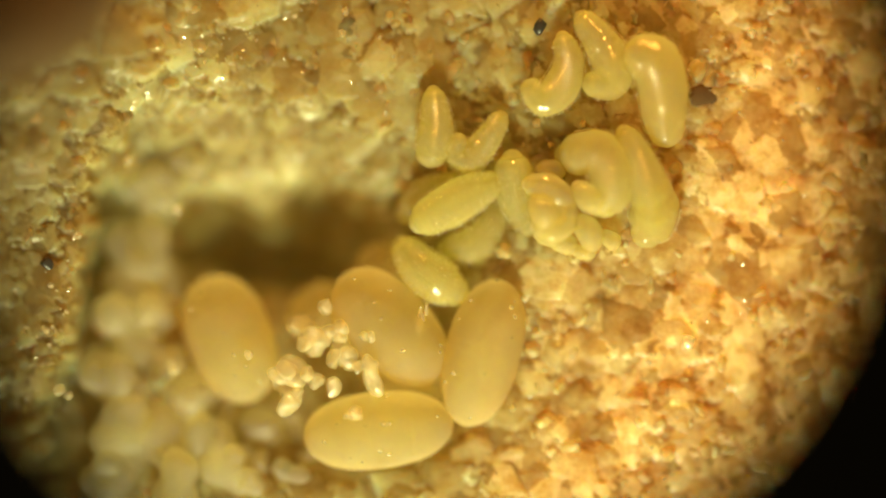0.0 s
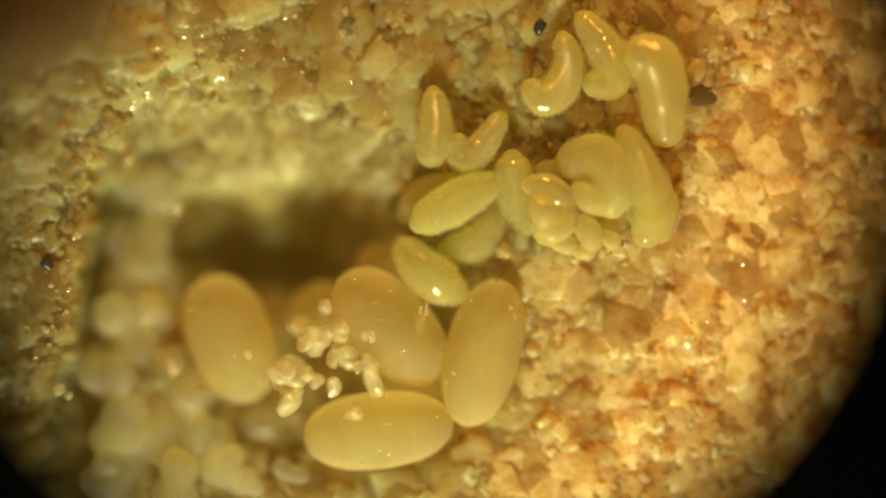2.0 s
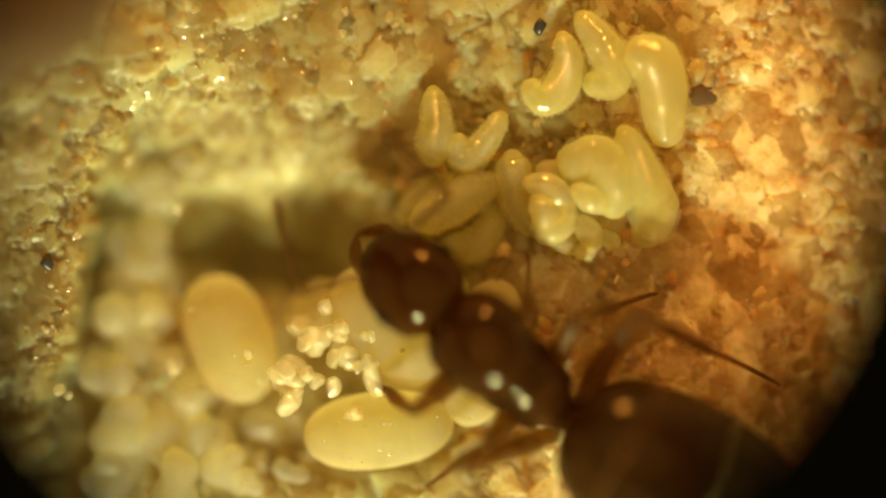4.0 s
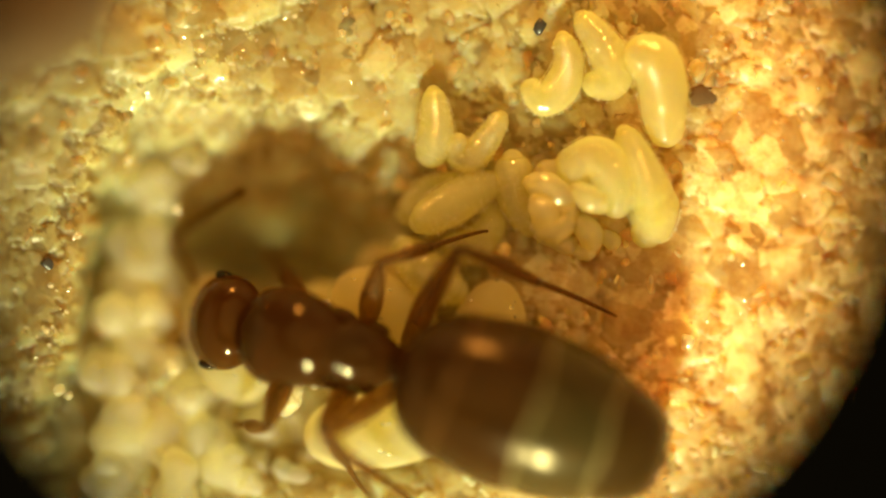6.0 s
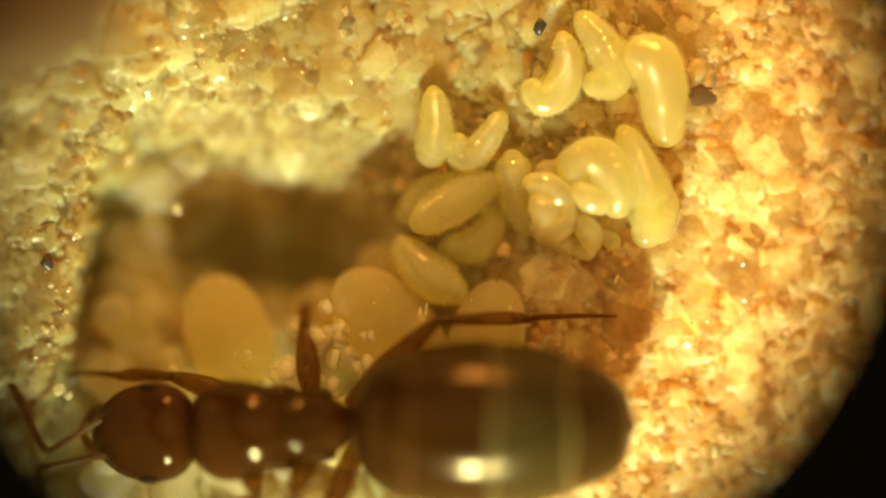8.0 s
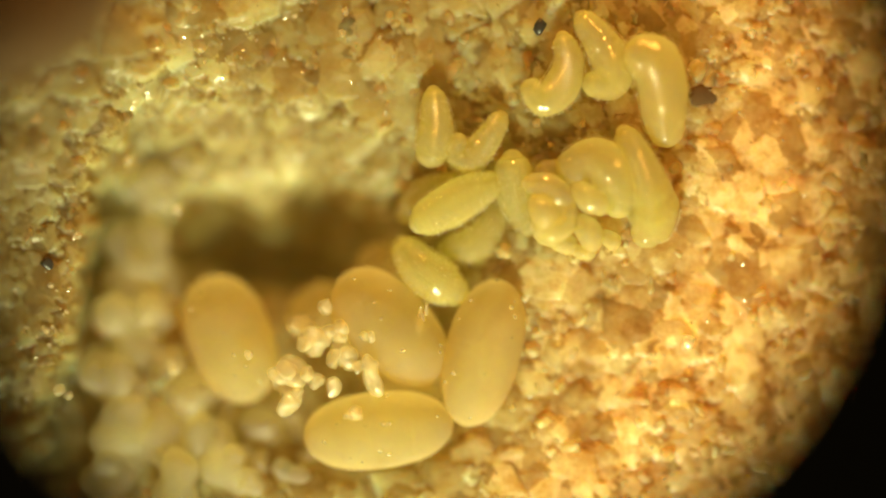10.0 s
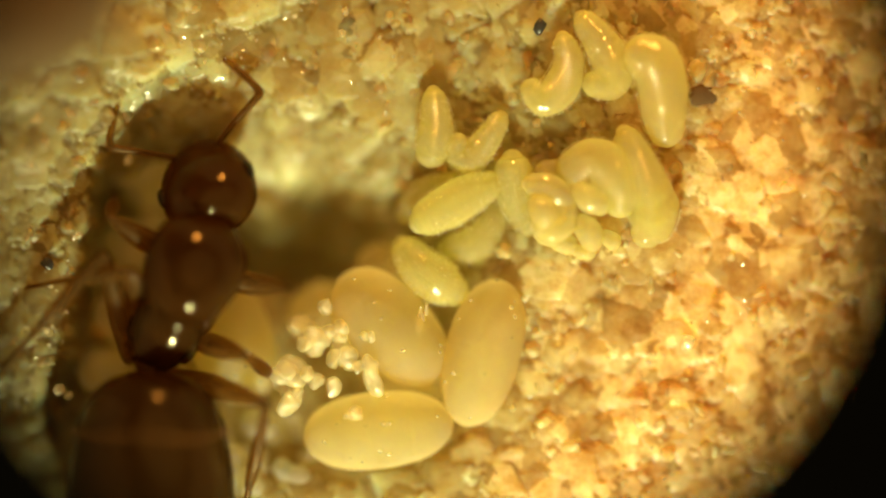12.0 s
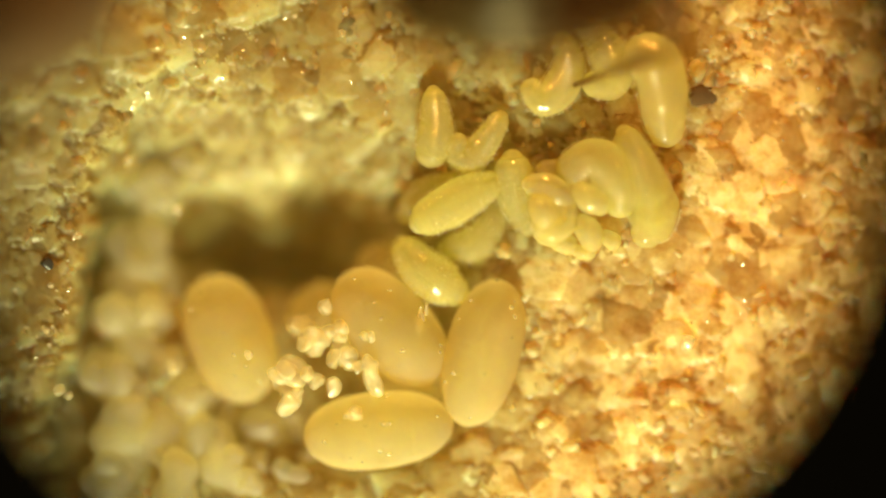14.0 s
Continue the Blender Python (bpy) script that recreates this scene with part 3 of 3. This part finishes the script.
def build_crumbs():
    clear = [(502, 578, -30, 19, 16), (536, 574, -28, 20, 13), (574, 560, 0, 22, 18), (592, 586, 8, 19, 17), (556, 612, 4, 24, 22),
             (580, 644, 14, 26, 22), (546, 644, 8, 22, 20), (515, 668, 12, 28, 26), (508, 690, 4, 22, 20), (604, 678, 28, 28, 24),
             (652, 668, 34, 15, 28), (626, 712, 40, 19, 17), (524, 724, 10, 36, 28), (640, 594, 30, 24, 14), (655, 580, 36, 13, 12),
             (560, 690, 2, 26, 20), (620, 640, 8, 20, 16), (630, 735, 52, 10, 8), (744, 560, 22, 7, 20), (600, 620, -8, 18, 16)]
    for k, (u, v, h, a, b) in enumerate(clear):
        crumb("crystal_crumb", u, v, h, a * 1.45, b * 1.45, min(a, b) * 1.2, 200 + k, "glossy clear cream crumb beside the pupae", CRYSTAL, "crumb", "clear crumbs", 20 * k, 9, 0.05, 4)
        crumb("crystal_crumb", u + 16 * math.cos(2.4 * k), v + 16 * math.sin(2.4 * k), h + 6, a * 0.7, b * 0.7, min(a, b) * 0.7, 600 + k, "small glossy clear crumb beside the pupae", CRYSTAL, "crumb", "clear crumbs", 50 * k, 8, 0.02)
    for k, (u, v, h, a) in enumerate(((225, 284, -8, 10), (312, 368, -40, 11), (108, 690, 38, 12), (124, 698, 36, 9), (306, 656, -30, 10),
                                      (605, 60, 16, 7), (611, 22, 14, 6), (140, 417, 18, 7), (92, 505, 38, 6), (440, 628, 16, 9), (86, 585, 40, 7), (1330, 60, 22, 9), (1215, 605, 14, 16))):
        crumb("crystal_crumb", u, v, h, a, a, a, 260 + k, "bright glinting clear crumb stuck on the floor", CRYSTAL, "crumb", "clear crumbs", 40 * k, 8, 0.03)
    pale = [(372, 790, -30, 38, 54), (266, 772, -60, 46, 40), (330, 704, -45, 40, 36), (225, 590, -80, 52, 46), (235, 530, -80, 56, 34),
            (410, 830, -30, 44, 34), (440, 800, -40, 38, 38), (300, 640, -60, 28, 26), (205, 350, -40, 34, 50), (240, 440, -70, 50, 46),
            (185, 655, -60, 46, 40), (470, 750, -40, 36, 30), (360, 720, -40, 36, 30), (210, 760, -55, 50, 44), (310, 860, -20, 50, 34),
            (265, 330, -50, 36, 40), (190, 470, -60, 34, 44), (280, 500, -90, 30, 40), (250, 690, -70, 44, 40), (190, 840, -40, 48, 36)]
    for k, (u, v, h, a, b) in enumerate(pale):
        crumb("pale_grain", u, v, min(h - 14, float(ground_height(u, v, False)) + 0.55 * min(a, b)), 1.4 * a, 1.4 * b, min(a, b) * 1.0, 300 + k, "large pale knobbly mineral grain on the chamber wall", PALE, "grain", "pale grains", 31 * k, 6, 0.05, 11)
    r = np.random.RandomState(19)
    for k in range(56):
        v = r.uniform(270, 860)
        u = float(np.interp(v, (270, 500, 700, 860), (200, 190, 180, 150))) + r.uniform(0, 150)
        if k >= 34:
            u, v = r.uniform(380, 600), r.uniform(735, 880)
        a = r.uniform(15, 32)
        crumb("pale_grain", u, v, float(ground_height(u, v, False)) + 0.35 * a, a * r.uniform(0.9, 1.6), a, 0.8 * a, 340 + k, "pale knobbly mineral grain on the chamber floor", PALE, "grain", "pale grains", 37 * k, 6, 0.05, 8)
    mound = BALL3 * (1 + 0.05 * np.sin(5 * BALL3[:, :1] + 2) * np.cos(6 * BALL3[:, 1:2])) * np.array([330, 270, 330]) * S
    ob = mesh_object("soil_mound", mound, FACES3, SOIL)
    ob.location = P(-60, -80, 450)
    tagged(ob, "smooth brown soil mound rising beside the chamber", "soil")
    for u, v, h, a, b in ((20, 0, 745, 66, 58), (180, -60, 640, 62, 50), (-20, 90, 690, 40, 50)):
        crumb("soil_lump", u, v, h, a, b, 40, 410 + int(a), "dark brown soil lump high on the north-west rise", BROWN_BIT, "soil", "soil lumps")
    crumb("dark_bit", 956, 48, 26, 13, 17, 11, 400, "small glossy black mineral bit on the floor", DARK_BIT, "grain", "dark bits")
    crumb("dark_bit", 1243, 170, 8, 28, 21, 9, 401, "small dull brown mineral bit on the floor", BROWN_BIT, "grain", "dark bits")
    crumb("dark_bit", 84, 468, 28, 13, 13, 10, 402, "small dark mineral bit on the rim", DARK_BIT, "grain", "dark bits")


# ---- the queen ant ----
def loft(rows, sides=32):
    """A closed body along x from rows (x, z, half width, half height); plan units."""
    rows = spline(rows, 60)
    ang = np.linspace(0, 2 * math.pi, sides, endpoint=False)
    x = np.repeat(rows[:, 0][:, None], sides, 1)
    y = np.maximum(rows[:, 2], 0.3)[:, None] * np.cos(ang)
    z = rows[:, 1][:, None] + np.maximum(rows[:, 3], 0.3)[:, None] * np.sin(ang)
    v = np.stack([x, y, z], -1).reshape(-1, 3) * S
    return v, ring_faces(len(rows), sides)


def oval(x0, x1, z, half_w, half_h, blunt=2.4, n=25):
    """Loft rows of a blunt oval between two ends."""
    rows = []
    for t in np.sin(np.linspace(-math.pi / 2, math.pi / 2, n)):
        k = (1 - abs(t) ** blunt) ** (1 / 2) if abs(t) < 1 else 0
        rows.append((x0 + (x1 - x0) * (t + 1) / 2, z, max(half_w * k, 1), max(half_h * k, 1)))
    return rows


def rod(points, sides=10, n=26):
    """A thin limb along (x, y, z, radius) rows; plan units, y to the left."""
    pts = [(x, -y, z, r) for x, y, z, r in points]
    ring, _, _ = tube(pts, 0, 0, sides, n)
    return ring.reshape(-1, 3) * S, ring_faces(len(ring), sides)


FEMUR, TIBIA = {"front": 135, "middle": 130, "hind": 205}, {"front": 200, "middle": 200, "hind": 325}
COXA = {"front": (190, 48, -50), "middle": (70, 50, -56), "hind": (-5, 42, -50)}
ANT = {}


def build_ant():
    ant = new("queen_ant")
    tagged(ant, "glossy dark brown ant queen with a banded gaster", "ant")
    ANT["root"] = ant

    def shell(name, mesh, parent, mat, label=""):
        return part(name, mesh_object(name, mesh[0], mesh[1], mat), parent, label)

    shell("thorax", loft([(92, 4, 4, 6), (100, 6, 44, 50), (120, 10, 68, 68), (150, 14, 80, 75), (190, 12, 88, 78), (230, 6, 86, 70),
                          (258, -2, 72, 58), (280, -10, 46, 38), (292, -12, 20, 18), (296, -12, 2, 2)]), ant, SHELL, "polished dark red-brown thorax")
    shell("scutellum", loft([(70, 14, 3, 4), (76, 18, 40, 36), (92, 22, 52, 44), (110, 20, 52, 44), (122, 16, 30, 28)]), ant, SHELL)
    shell("propodeum", loft([(-4, -14, 4, 6), (4, -12, 30, 32), (24, -8, 46, 46), (55, -2, 58, 54), (88, 2, 64, 58), (110, 4, 50, 50)]), ant, SHELL)
    for k in range(3):
        for side in (1, -1):
            lobe = mesh_object("side_plate", BALL2 * np.array([34, 16, 30]) * S + np.array([60 + 62 * k, (50 + 8 * k) * side, -18]) * S, FACES2, SHELL)
            part("side_plate", lobe, ant)
    shell("petiole", loft([(-22, -22, 4, 6), (-12, -8, 24, 34), (0, 2, 36, 44), (10, -8, 22, 32), (20, -22, 4, 6)]), ant, SHELL)
    gaster = new("gaster")
    part("gaster", gaster, ant)
    ANT["gaster"] = gaster
    outline = ((0, 8), (0.015, 46), (0.05, 84), (0.11, 112), (0.22, 135), (0.37, 146), (0.5, 148), (0.62, 142), (0.74, 126), (0.83, 110), (0.91, 91), (0.97, 62), (1, 10))
    whole = spline([(-14 - 496 * f, 26 - 24 * f, w, 0.95 * w) for f, w in outline], 400)

    def plate(front, back, swell):
        """A stretch of the gaster's outline that widens a little to its rear edge."""
        rows = [r for r in whole if back <= r[0] <= front]
        return [(x, z, w * (swell - 0.03 + 0.03 * min(1, (front - x) / 90)), h * (swell - 0.03 + 0.03 * min(1, (front - x) / 90))) for x, z, w, h in rows]

    def wavy(mesh, seed):
        """Bends a rear edge a little to and fro, as it is in life."""
        v = mesh[0].copy()
        turn = np.arctan2(v[:, 2], v[:, 1])
        v[:, 0] += S * (4 * np.sin(2 * turn + seed) + 2.5 * np.sin(5 * turn + 2 * seed))
        return v, mesh[1]

    cuts = (0, -112, -258, -390, -512)
    for k in range(4):
        rows = plate(cuts[k] + (8 if k else 0), cuts[k + 1] - (8 if k < 3 else 0), 1.0 - 0.006 * k)
        if k == 0:
            rows = [r for r in whole if cuts[1] - 8 <= r[0]]
        rows = rows[::2] + [rows[-1]]
        shell("segment", loft(rows, 40), gaster, (GASTER_SHELL, GASTER_SHELL, OLIVE_SHELL, TAIL_SHELL)[k], "olive-brown downy segment" if k == 2 else "dark brown polished segment")
        if k < 3:
            grow = 1.01 - 0.006 * k
            edge = [(x, z, w * grow, h * grow) for x, z, w, h in whole if cuts[k + 1] - 13 <= x <= cuts[k + 1] - 5]
            shell("band", wavy(loft(edge, 40), k), gaster, BAND_SHELL if k else RUST_BAND, "thin straw-coloured rear edge" if k else "thin rust-brown rear edge")
    shell("tail_tip", loft(oval(-494, -516, 6, 16, 14)), gaster, LIMB)
    head = new("head")
    part("head", head, ant)
    ANT["head"] = head
    shell("skull", loft([(-14, 0, 10, 14), (-4, 2, 52, 44), (24, 6, 80, 60), (70, 6, 86, 62), (115, 0, 78, 54), (150, -6, 58, 42), (172, -10, 34, 28), (182, -12, 4, 6)]), head, SHELL, "rounded dark brown head")
    for side in (1, -1):
        eye = mesh_object("eye", BALL2 * np.array([20, 9, 17]) * S + np.array([66, 80 * side, 22]) * S, FACES2, EYE)
        part("eye", eye, head, "black oval eye")
        shell("mandible", rod([(150, 36 * side, -18, 16), (178, 34 * side, -22, 14), (200, 14 * side, -24, 9), (208, 2 * side, -24, 4)]), head, LIMB)
        feeler = shell("antenna", rod([(0, 0, 0, 6), (40, 36 * side, 16, 6), (78, 74 * side, 26, 7), (90, 82 * side, 27, 8), (106, 72 * side, 26, 7), (138, 38 * side, 20, 7),
                                       (170, 2 * side, 12, 8), (200, -34 * side, 4, 8)], 10, 44), head, LIMB, "thin elbowed brown feeler")
        ANT["feeler", side] = feeler
    for where in ("front", "middle", "hind"):
        for side in (1, -1):
            f, t = FEMUR[where], TIBIA[where]
            leg = shell("leg", rod([(-6, 0, 0, 13), (10, 0, 0, 16), (0.4 * f, 0, 3, 22), (0.8 * f, 0, 2, 16), (f, 0, 0, 9)]), ant, LIMB, "slender red-brown leg")
            ANT["leg", where, side] = leg
            shin = shell("tibia", rod([(0, 0, 0, 8), (0.12 * t, 0, 2, 10), (0.35 * t, 0, 2, 13), (0.5 * t, 0, 0, 9)]), leg, LIMB)
            foot = shell("tarsus", rod([(0.49 * t, 0, 0, 6), (0.6 * t, 0, 2, 6), (0.75 * t, 0, 3, 5), (0.9 * t, 0, 2, 4), (t, 0, 0, 3), (t + 8, 0, -2, 3)]), leg, LIMB)
            ANT["shin", where, side], ANT["foot", where, side] = shin, foot


# seconds, joint of thorax and gaster (u, v, h), heading, pitch, gaster's yaw, head's yaw and pitch; degrees
PATH = (
    (0.0, 2000, 1400, 100, 150, 0, 0, 0, 20), (1.5, 1980, 1380, 100, 150, 0, 0, 0, 20), (2.3, 1880, 1280, 100, 150, 0, 0, 0, 20),
    (2.5, 1830, 1230, 105, 150, 0, 4, 0, 25), (2.6, 1740, 1120, 108, 150, 0, 5, 0, 28), (2.7, 1610, 1020, 110, 150, 0, 5, 0, 30), (2.8, 1305, 868, 110, 150, 0, 5, 0, 38),
    (2.9, 1300, 850, 110, 146, 0, 5, 0, 38), (3.0, 1292, 850, 110, 146, 0, 5, 0, 38), (3.2, 1208, 828, 110, 146, 0, 8, -5, 34), (3.7, 1080, 780, 105, 143, 2, 10, 0, 20),
    (4.5, 830, 640, 110, 132, 6, 14, 0, 5), (5.0, 705, 555, 95, 130, 18, 6, 0, 5), (5.3, 686, 524, 90, 132, 22, 2, 0, 16),
    (5.4, 700, 524, 90, 122, 26, 9, -8, 18), (5.5, 700, 528, 90, 120, 26, 12, -8, 18), (5.6, 700, 534, 88, 127, 24, 5, -3, 20), (5.7, 688, 606, 95, 143, 4, -6, 0, 40), (5.8, 692, 640, 95, 164, -4, -22, 0, 60),
    (5.9, 696, 640, 95, 166, -4, -12, 3, 62), (6.0, 703, 644, 92, 166, -4, -5, 3, 62),
    (6.2, 700, 645, 90, 173, -4, -8, 4, 62), (6.5, 712, 645, 90, 170, -4, -8, -16, 58), (6.7, 692, 632, 90, 159, -4, 2, -14, 54), (7.0, 688, 622, 90, 153, -4, 5, -10, 54),
    (7.3, 690, 628, 90, 156, -4, 4, -12, 50), (7.4, 694, 630, 90, 158, -4, 2, -10, 45), (7.5, 714, 646, 90, 170, -4, -7, -14, 40),
    (7.6, 714, 702, 88, 178, -4, -6, 10, 40), (7.7, 724, 752, 88, 186, -4, -3, 6, 32), (7.8, 714, 730, 85, 196, -4, -14, 8, 22), (7.9, 664, 742, 95, 189, -4, -8, 4, 14), (8.0, 620, 748, 100, 183, -4, -3, -2, 10),
    (8.2, 608, 746, 100, 183, -4, -3, -2, 8), (8.6, 420, 850, 85, 196, -2, -8, 5, 10), (9.1, 120, 990, 90, 196, 0, -5, 0, 15),
    (9.6, -20, 1200, 130, 160, 0, 20, -10, 15), (10.0, 180, 1450, 220, 130, 0, 30, -10, 45), (10.3, 370, 1420, 290, 96, 0, 24, 0, 60),
    (10.9, 330, 1405, 310, 95, 0, 14, 0, 60), (11.0, 300, 1395, 300, 95, 0, 10, 0, 55), (11.1, 205, 1320, 190, 90, 0, 9, -2, 35), (11.2, 150, 1160, 100, 84, 0, 8, -4, 15),
    (11.3, 172, 1004, 65, 79, 0, 8, 0, 20), (11.4, 212, 895, 45, 76, 0, 6, 2, 25),
    (11.5, 204, 822, 40, 72, 2, 10, 2, 35), (11.6, 226, 738, 42, 67, 2, 18, 2, 34), (11.8, 244, 688, 50, 68, 4, 22, 24, 38), (12.0, 266, 648, 54, 65, 6, 25, 44, 42), (12.15, 284, 610, 60, 62, 10, 24, 18, 22), (12.3, 302, 552, 75, 53, 14, 29, 2, 12),
    (12.5, 338, 516, 105, 59, 22, 13, 4, 5), (12.8, 376, 442, 150, 55, 28, 9, 6, 0), (13.0, 396, 426, 175, 51, 30, 5, 6, 0), (13.1, 452, 336, 215, 48, 26, 5, 2, 0), (13.3, 524, 238, 290, 39, 14, 5, -6, 0),
    (13.4, 552, 202, 310, 32, 10, 8, -6, 0), (13.6, 722, 112, 360, 28, 6, 3, -8, 0), (14.0, 1170, -78, 420, 10, 0, 0, -8, 0))

# where single feet stood: leg, side (1 left), from, to, u, v
STANDS = (("hind", -1, 5.2, 8.3, 1090, 560), ("middle", -1, 5.8, 7.6, 855, 410), ("middle", -1, 7.7, 7.95, 692, 502), ("middle", -1, 8.05, 8.3, 490, 540),
          ("front", -1, 5.85, 7.55, 440, 425), ("middle", 1, 5.2, 5.7, 482, 790), ("hind", 1, 5.4, 5.75, 655, 872), ("middle", 1, 5.85, 7.45, 652, 878),
          ("hind", 1, 5.85, 7.5, 800, 930), ("front", 1, 6.0, 6.35, 400, 748), ("front", 1, 6.65, 7.2, 325, 588), ("front", -1, 7.7, 7.95, 330, 690),
          ("front", -1, 8.0, 8.3, 100, 662), ("front", 1, 5.25, 5.65, 345, 132))


# swing of the feelers at their root: side (1 left), then seconds and degrees
FEELERS = {1: ((0, 20), (2.5, 10), (3.25, 10), (4.5, 15), (5.4, 20), (5.8, 80), (6.6, 86), (7.0, 118), (7.4, 110), (8.1, 50), (9.5, 20), (11.5, 30), (12.5, 10), (14, 10)),
           -1: ((0, -20), (2.5, -70), (3.25, -88), (4.5, -20), (5.4, -25), (5.8, -80), (6.6, -106), (7.0, -128), (7.4, -110), (7.8, -40), (8.1, 0), (9.5, -20), (11.5, -43), (12.2, -10), (14, -10))}
FEELER_ROLL = ((0, 0), (4.6, 0), (5.6, 180), (7.8, 180), (9.4, 0), (14, 0))


def along_path(t):
    times = [r[0] for r in PATH]
    return [float(np.interp(t, times, [r[k] for r in PATH])) for k in range(1, 9)]


def body_pose(t):
    u, v, h, yaw, pitch, *_ = along_path(t)
    roll = float(np.interp(t, (0, 12.9, 13.4, 14), (0, 0, 50, 50)))
    return Matrix.Translation(P(u, v, h)) @ Euler((radians(roll), radians(-pitch), radians(yaw))).to_matrix().to_4x4()


NEUTRAL = {"front": (330, 170), "middle": (110, 250), "hind": (-160, 250)}


def surface(p):
    """The ground's height under a world point, with the brood's tops."""
    u, v = p.x / S + 784, 441 - p.y / S
    brood = 50 * float(hill(u, v, 720, 640, 240, 170, 4)) + 40 * float(hill(u, v, 860, 430, 150, 60, 4))
    return (float(ground_height(u, v, False)) + brood + 8) * S


def aim(x_axis, z_hint):
    x = x_axis.normalized()
    y = z_hint.cross(x).normalized()
    z = x.cross(y)
    return Matrix((x, y, z)).transposed()


def leg_rows():
    """Feet stay planted while the body passes over them, then step to a new place; knees by the law of cosines."""
    times = [round(0.1 * k, 2) for k in range(141)]
    rows = {k: [] for k in ANT if k[0] in ("leg", "shin")}
    for where in NEUTRAL:
        for side in (1, -1):
            planted, stepping = None, 0
            lf, lt = FEMUR[where] * S, TIBIA[where] * S
            hip = Vector(COXA[where]) * S
            hip.y *= side
            for t in times:
                m = body_pose(t)
                nx, ny = NEUTRAL[where]
                ahead = body_pose(min(t + 0.15, 14.0)).translation - m.translation
                rest = m @ Vector((nx * S, ny * S * side, 0))
                known = [s for s in STANDS if s[0] == where and s[1] == side and s[2] <= t <= s[3]]
                lift = 0
                if known:
                    planted = P(known[0][4], known[0][5])
                elif planted is None or (planted - rest).xy.length > 120 * S:
                    goal = rest + ahead * 0.8
                    planted = goal if planted is None else planted.lerp(goal, 0.75)
                    lift = 25 * S
                planted.z = surface(planted)
                root = m @ hip
                to = planted + Vector((0, 0, lift)) - root
                d = min(max(to.length, abs(lf - lt) * 1.15), (lf + lt) * 0.985)
                bend = math.acos(max(-1, min(1, (lf * lf + d * d - lt * lt) / (2 * lf * d))))
                way = to.normalized()
                up = Vector((0, 0, 0.55)) + (m.to_3x3() @ Vector((0.1, side, 0)))
                up = (up - way * up.dot(way)).normalized()
                thigh = way * math.cos(bend) + up * math.sin(bend)
                knee = root + thigh * lf
                shin = root + way * d - knee
                turn = m.to_3x3().inverted()
                a = aim(turn @ thigh, turn @ up)
                b = aim(a.inverted() @ turn @ shin, a.inverted() @ turn @ up)
                rows["leg", where, side].append((t, Matrix.Translation(hip) @ a.to_4x4()))
                rows["shin", where, side].append((t, Matrix.Translation((lf, 0, 0)) @ b.to_4x4()))
    return rows


def motions():
    for key, swings in (("curling", ((0.0, -6), (0.7, -2), (1.5, 4), (3.0, 8), (5.3, 14), (7.5, 16), (10.3, 20), (12.0, 22), (14.0, 22))),
                        ("young", ((0.0, 0), (1.0, 2), (2.8, 1), (5.3, -3), (8.0, -2), (14.0, 0))),
                        ("lifted", ((0.0, 0), (1.5, 4), (2.8, 2), (3.2, 8), (5.3, 12), (10.3, 6), (14.0, 6)))):
        thing = MOVERS[key]
        home = thing.location.copy()
        walk(thing, [(t, Matrix.Translation(home) @ pose(0, 0, 0, 0, 0, a)) for t, a in swings])
    walk(ANT["root"], [(r[0], body_pose(r[0])) for r in PATH])
    walk(ANT["gaster"], [(r[0], Matrix.Translation((12 * S, 0, 0)) @ Euler((0, radians(r[5] * 0.3), radians(r[6]))).to_matrix().to_4x4()) for r in PATH])
    walk(ANT["head"], [(r[0], Matrix.Translation((284 * S, 0, -14 * S)) @ Euler((0, radians(r[8]), radians(r[7]))).to_matrix().to_4x4()) for r in PATH])
    for side in (1, -1):
        rows = []
        for k in range(57):
            t = 0.25 * k
            swing = float(np.interp(t, *zip(*FEELERS[side]))) + 4 * math.sin(2.3 * k + side)
            level = 8 * math.sin(1.9 * k + side) - along_path(t)[7] * 0.9
            roll = side * float(np.interp(t, *zip(*FEELER_ROLL)))
            rows.append((t, pose(138 * S, 34 * side * S, 26 * S, 0, level, 0) @ pose(0, 0, 0, 0, 0, swing) @ pose(0, 0, 0, roll)))
        walk(ANT["feeler", side], rows)
    rows = leg_rows()
    for where in NEUTRAL:
        for side in (1, -1):
            walk(ANT["leg", where, side], rows["leg", where, side])
            walk(ANT["shin", where, side], rows["shin", where, side])
            walk(ANT["foot", where, side], rows["shin", where, side])


build_larvae()
build_pupae()
build_crumbs()
build_ant()
build_grains()
build_glints()
motions()
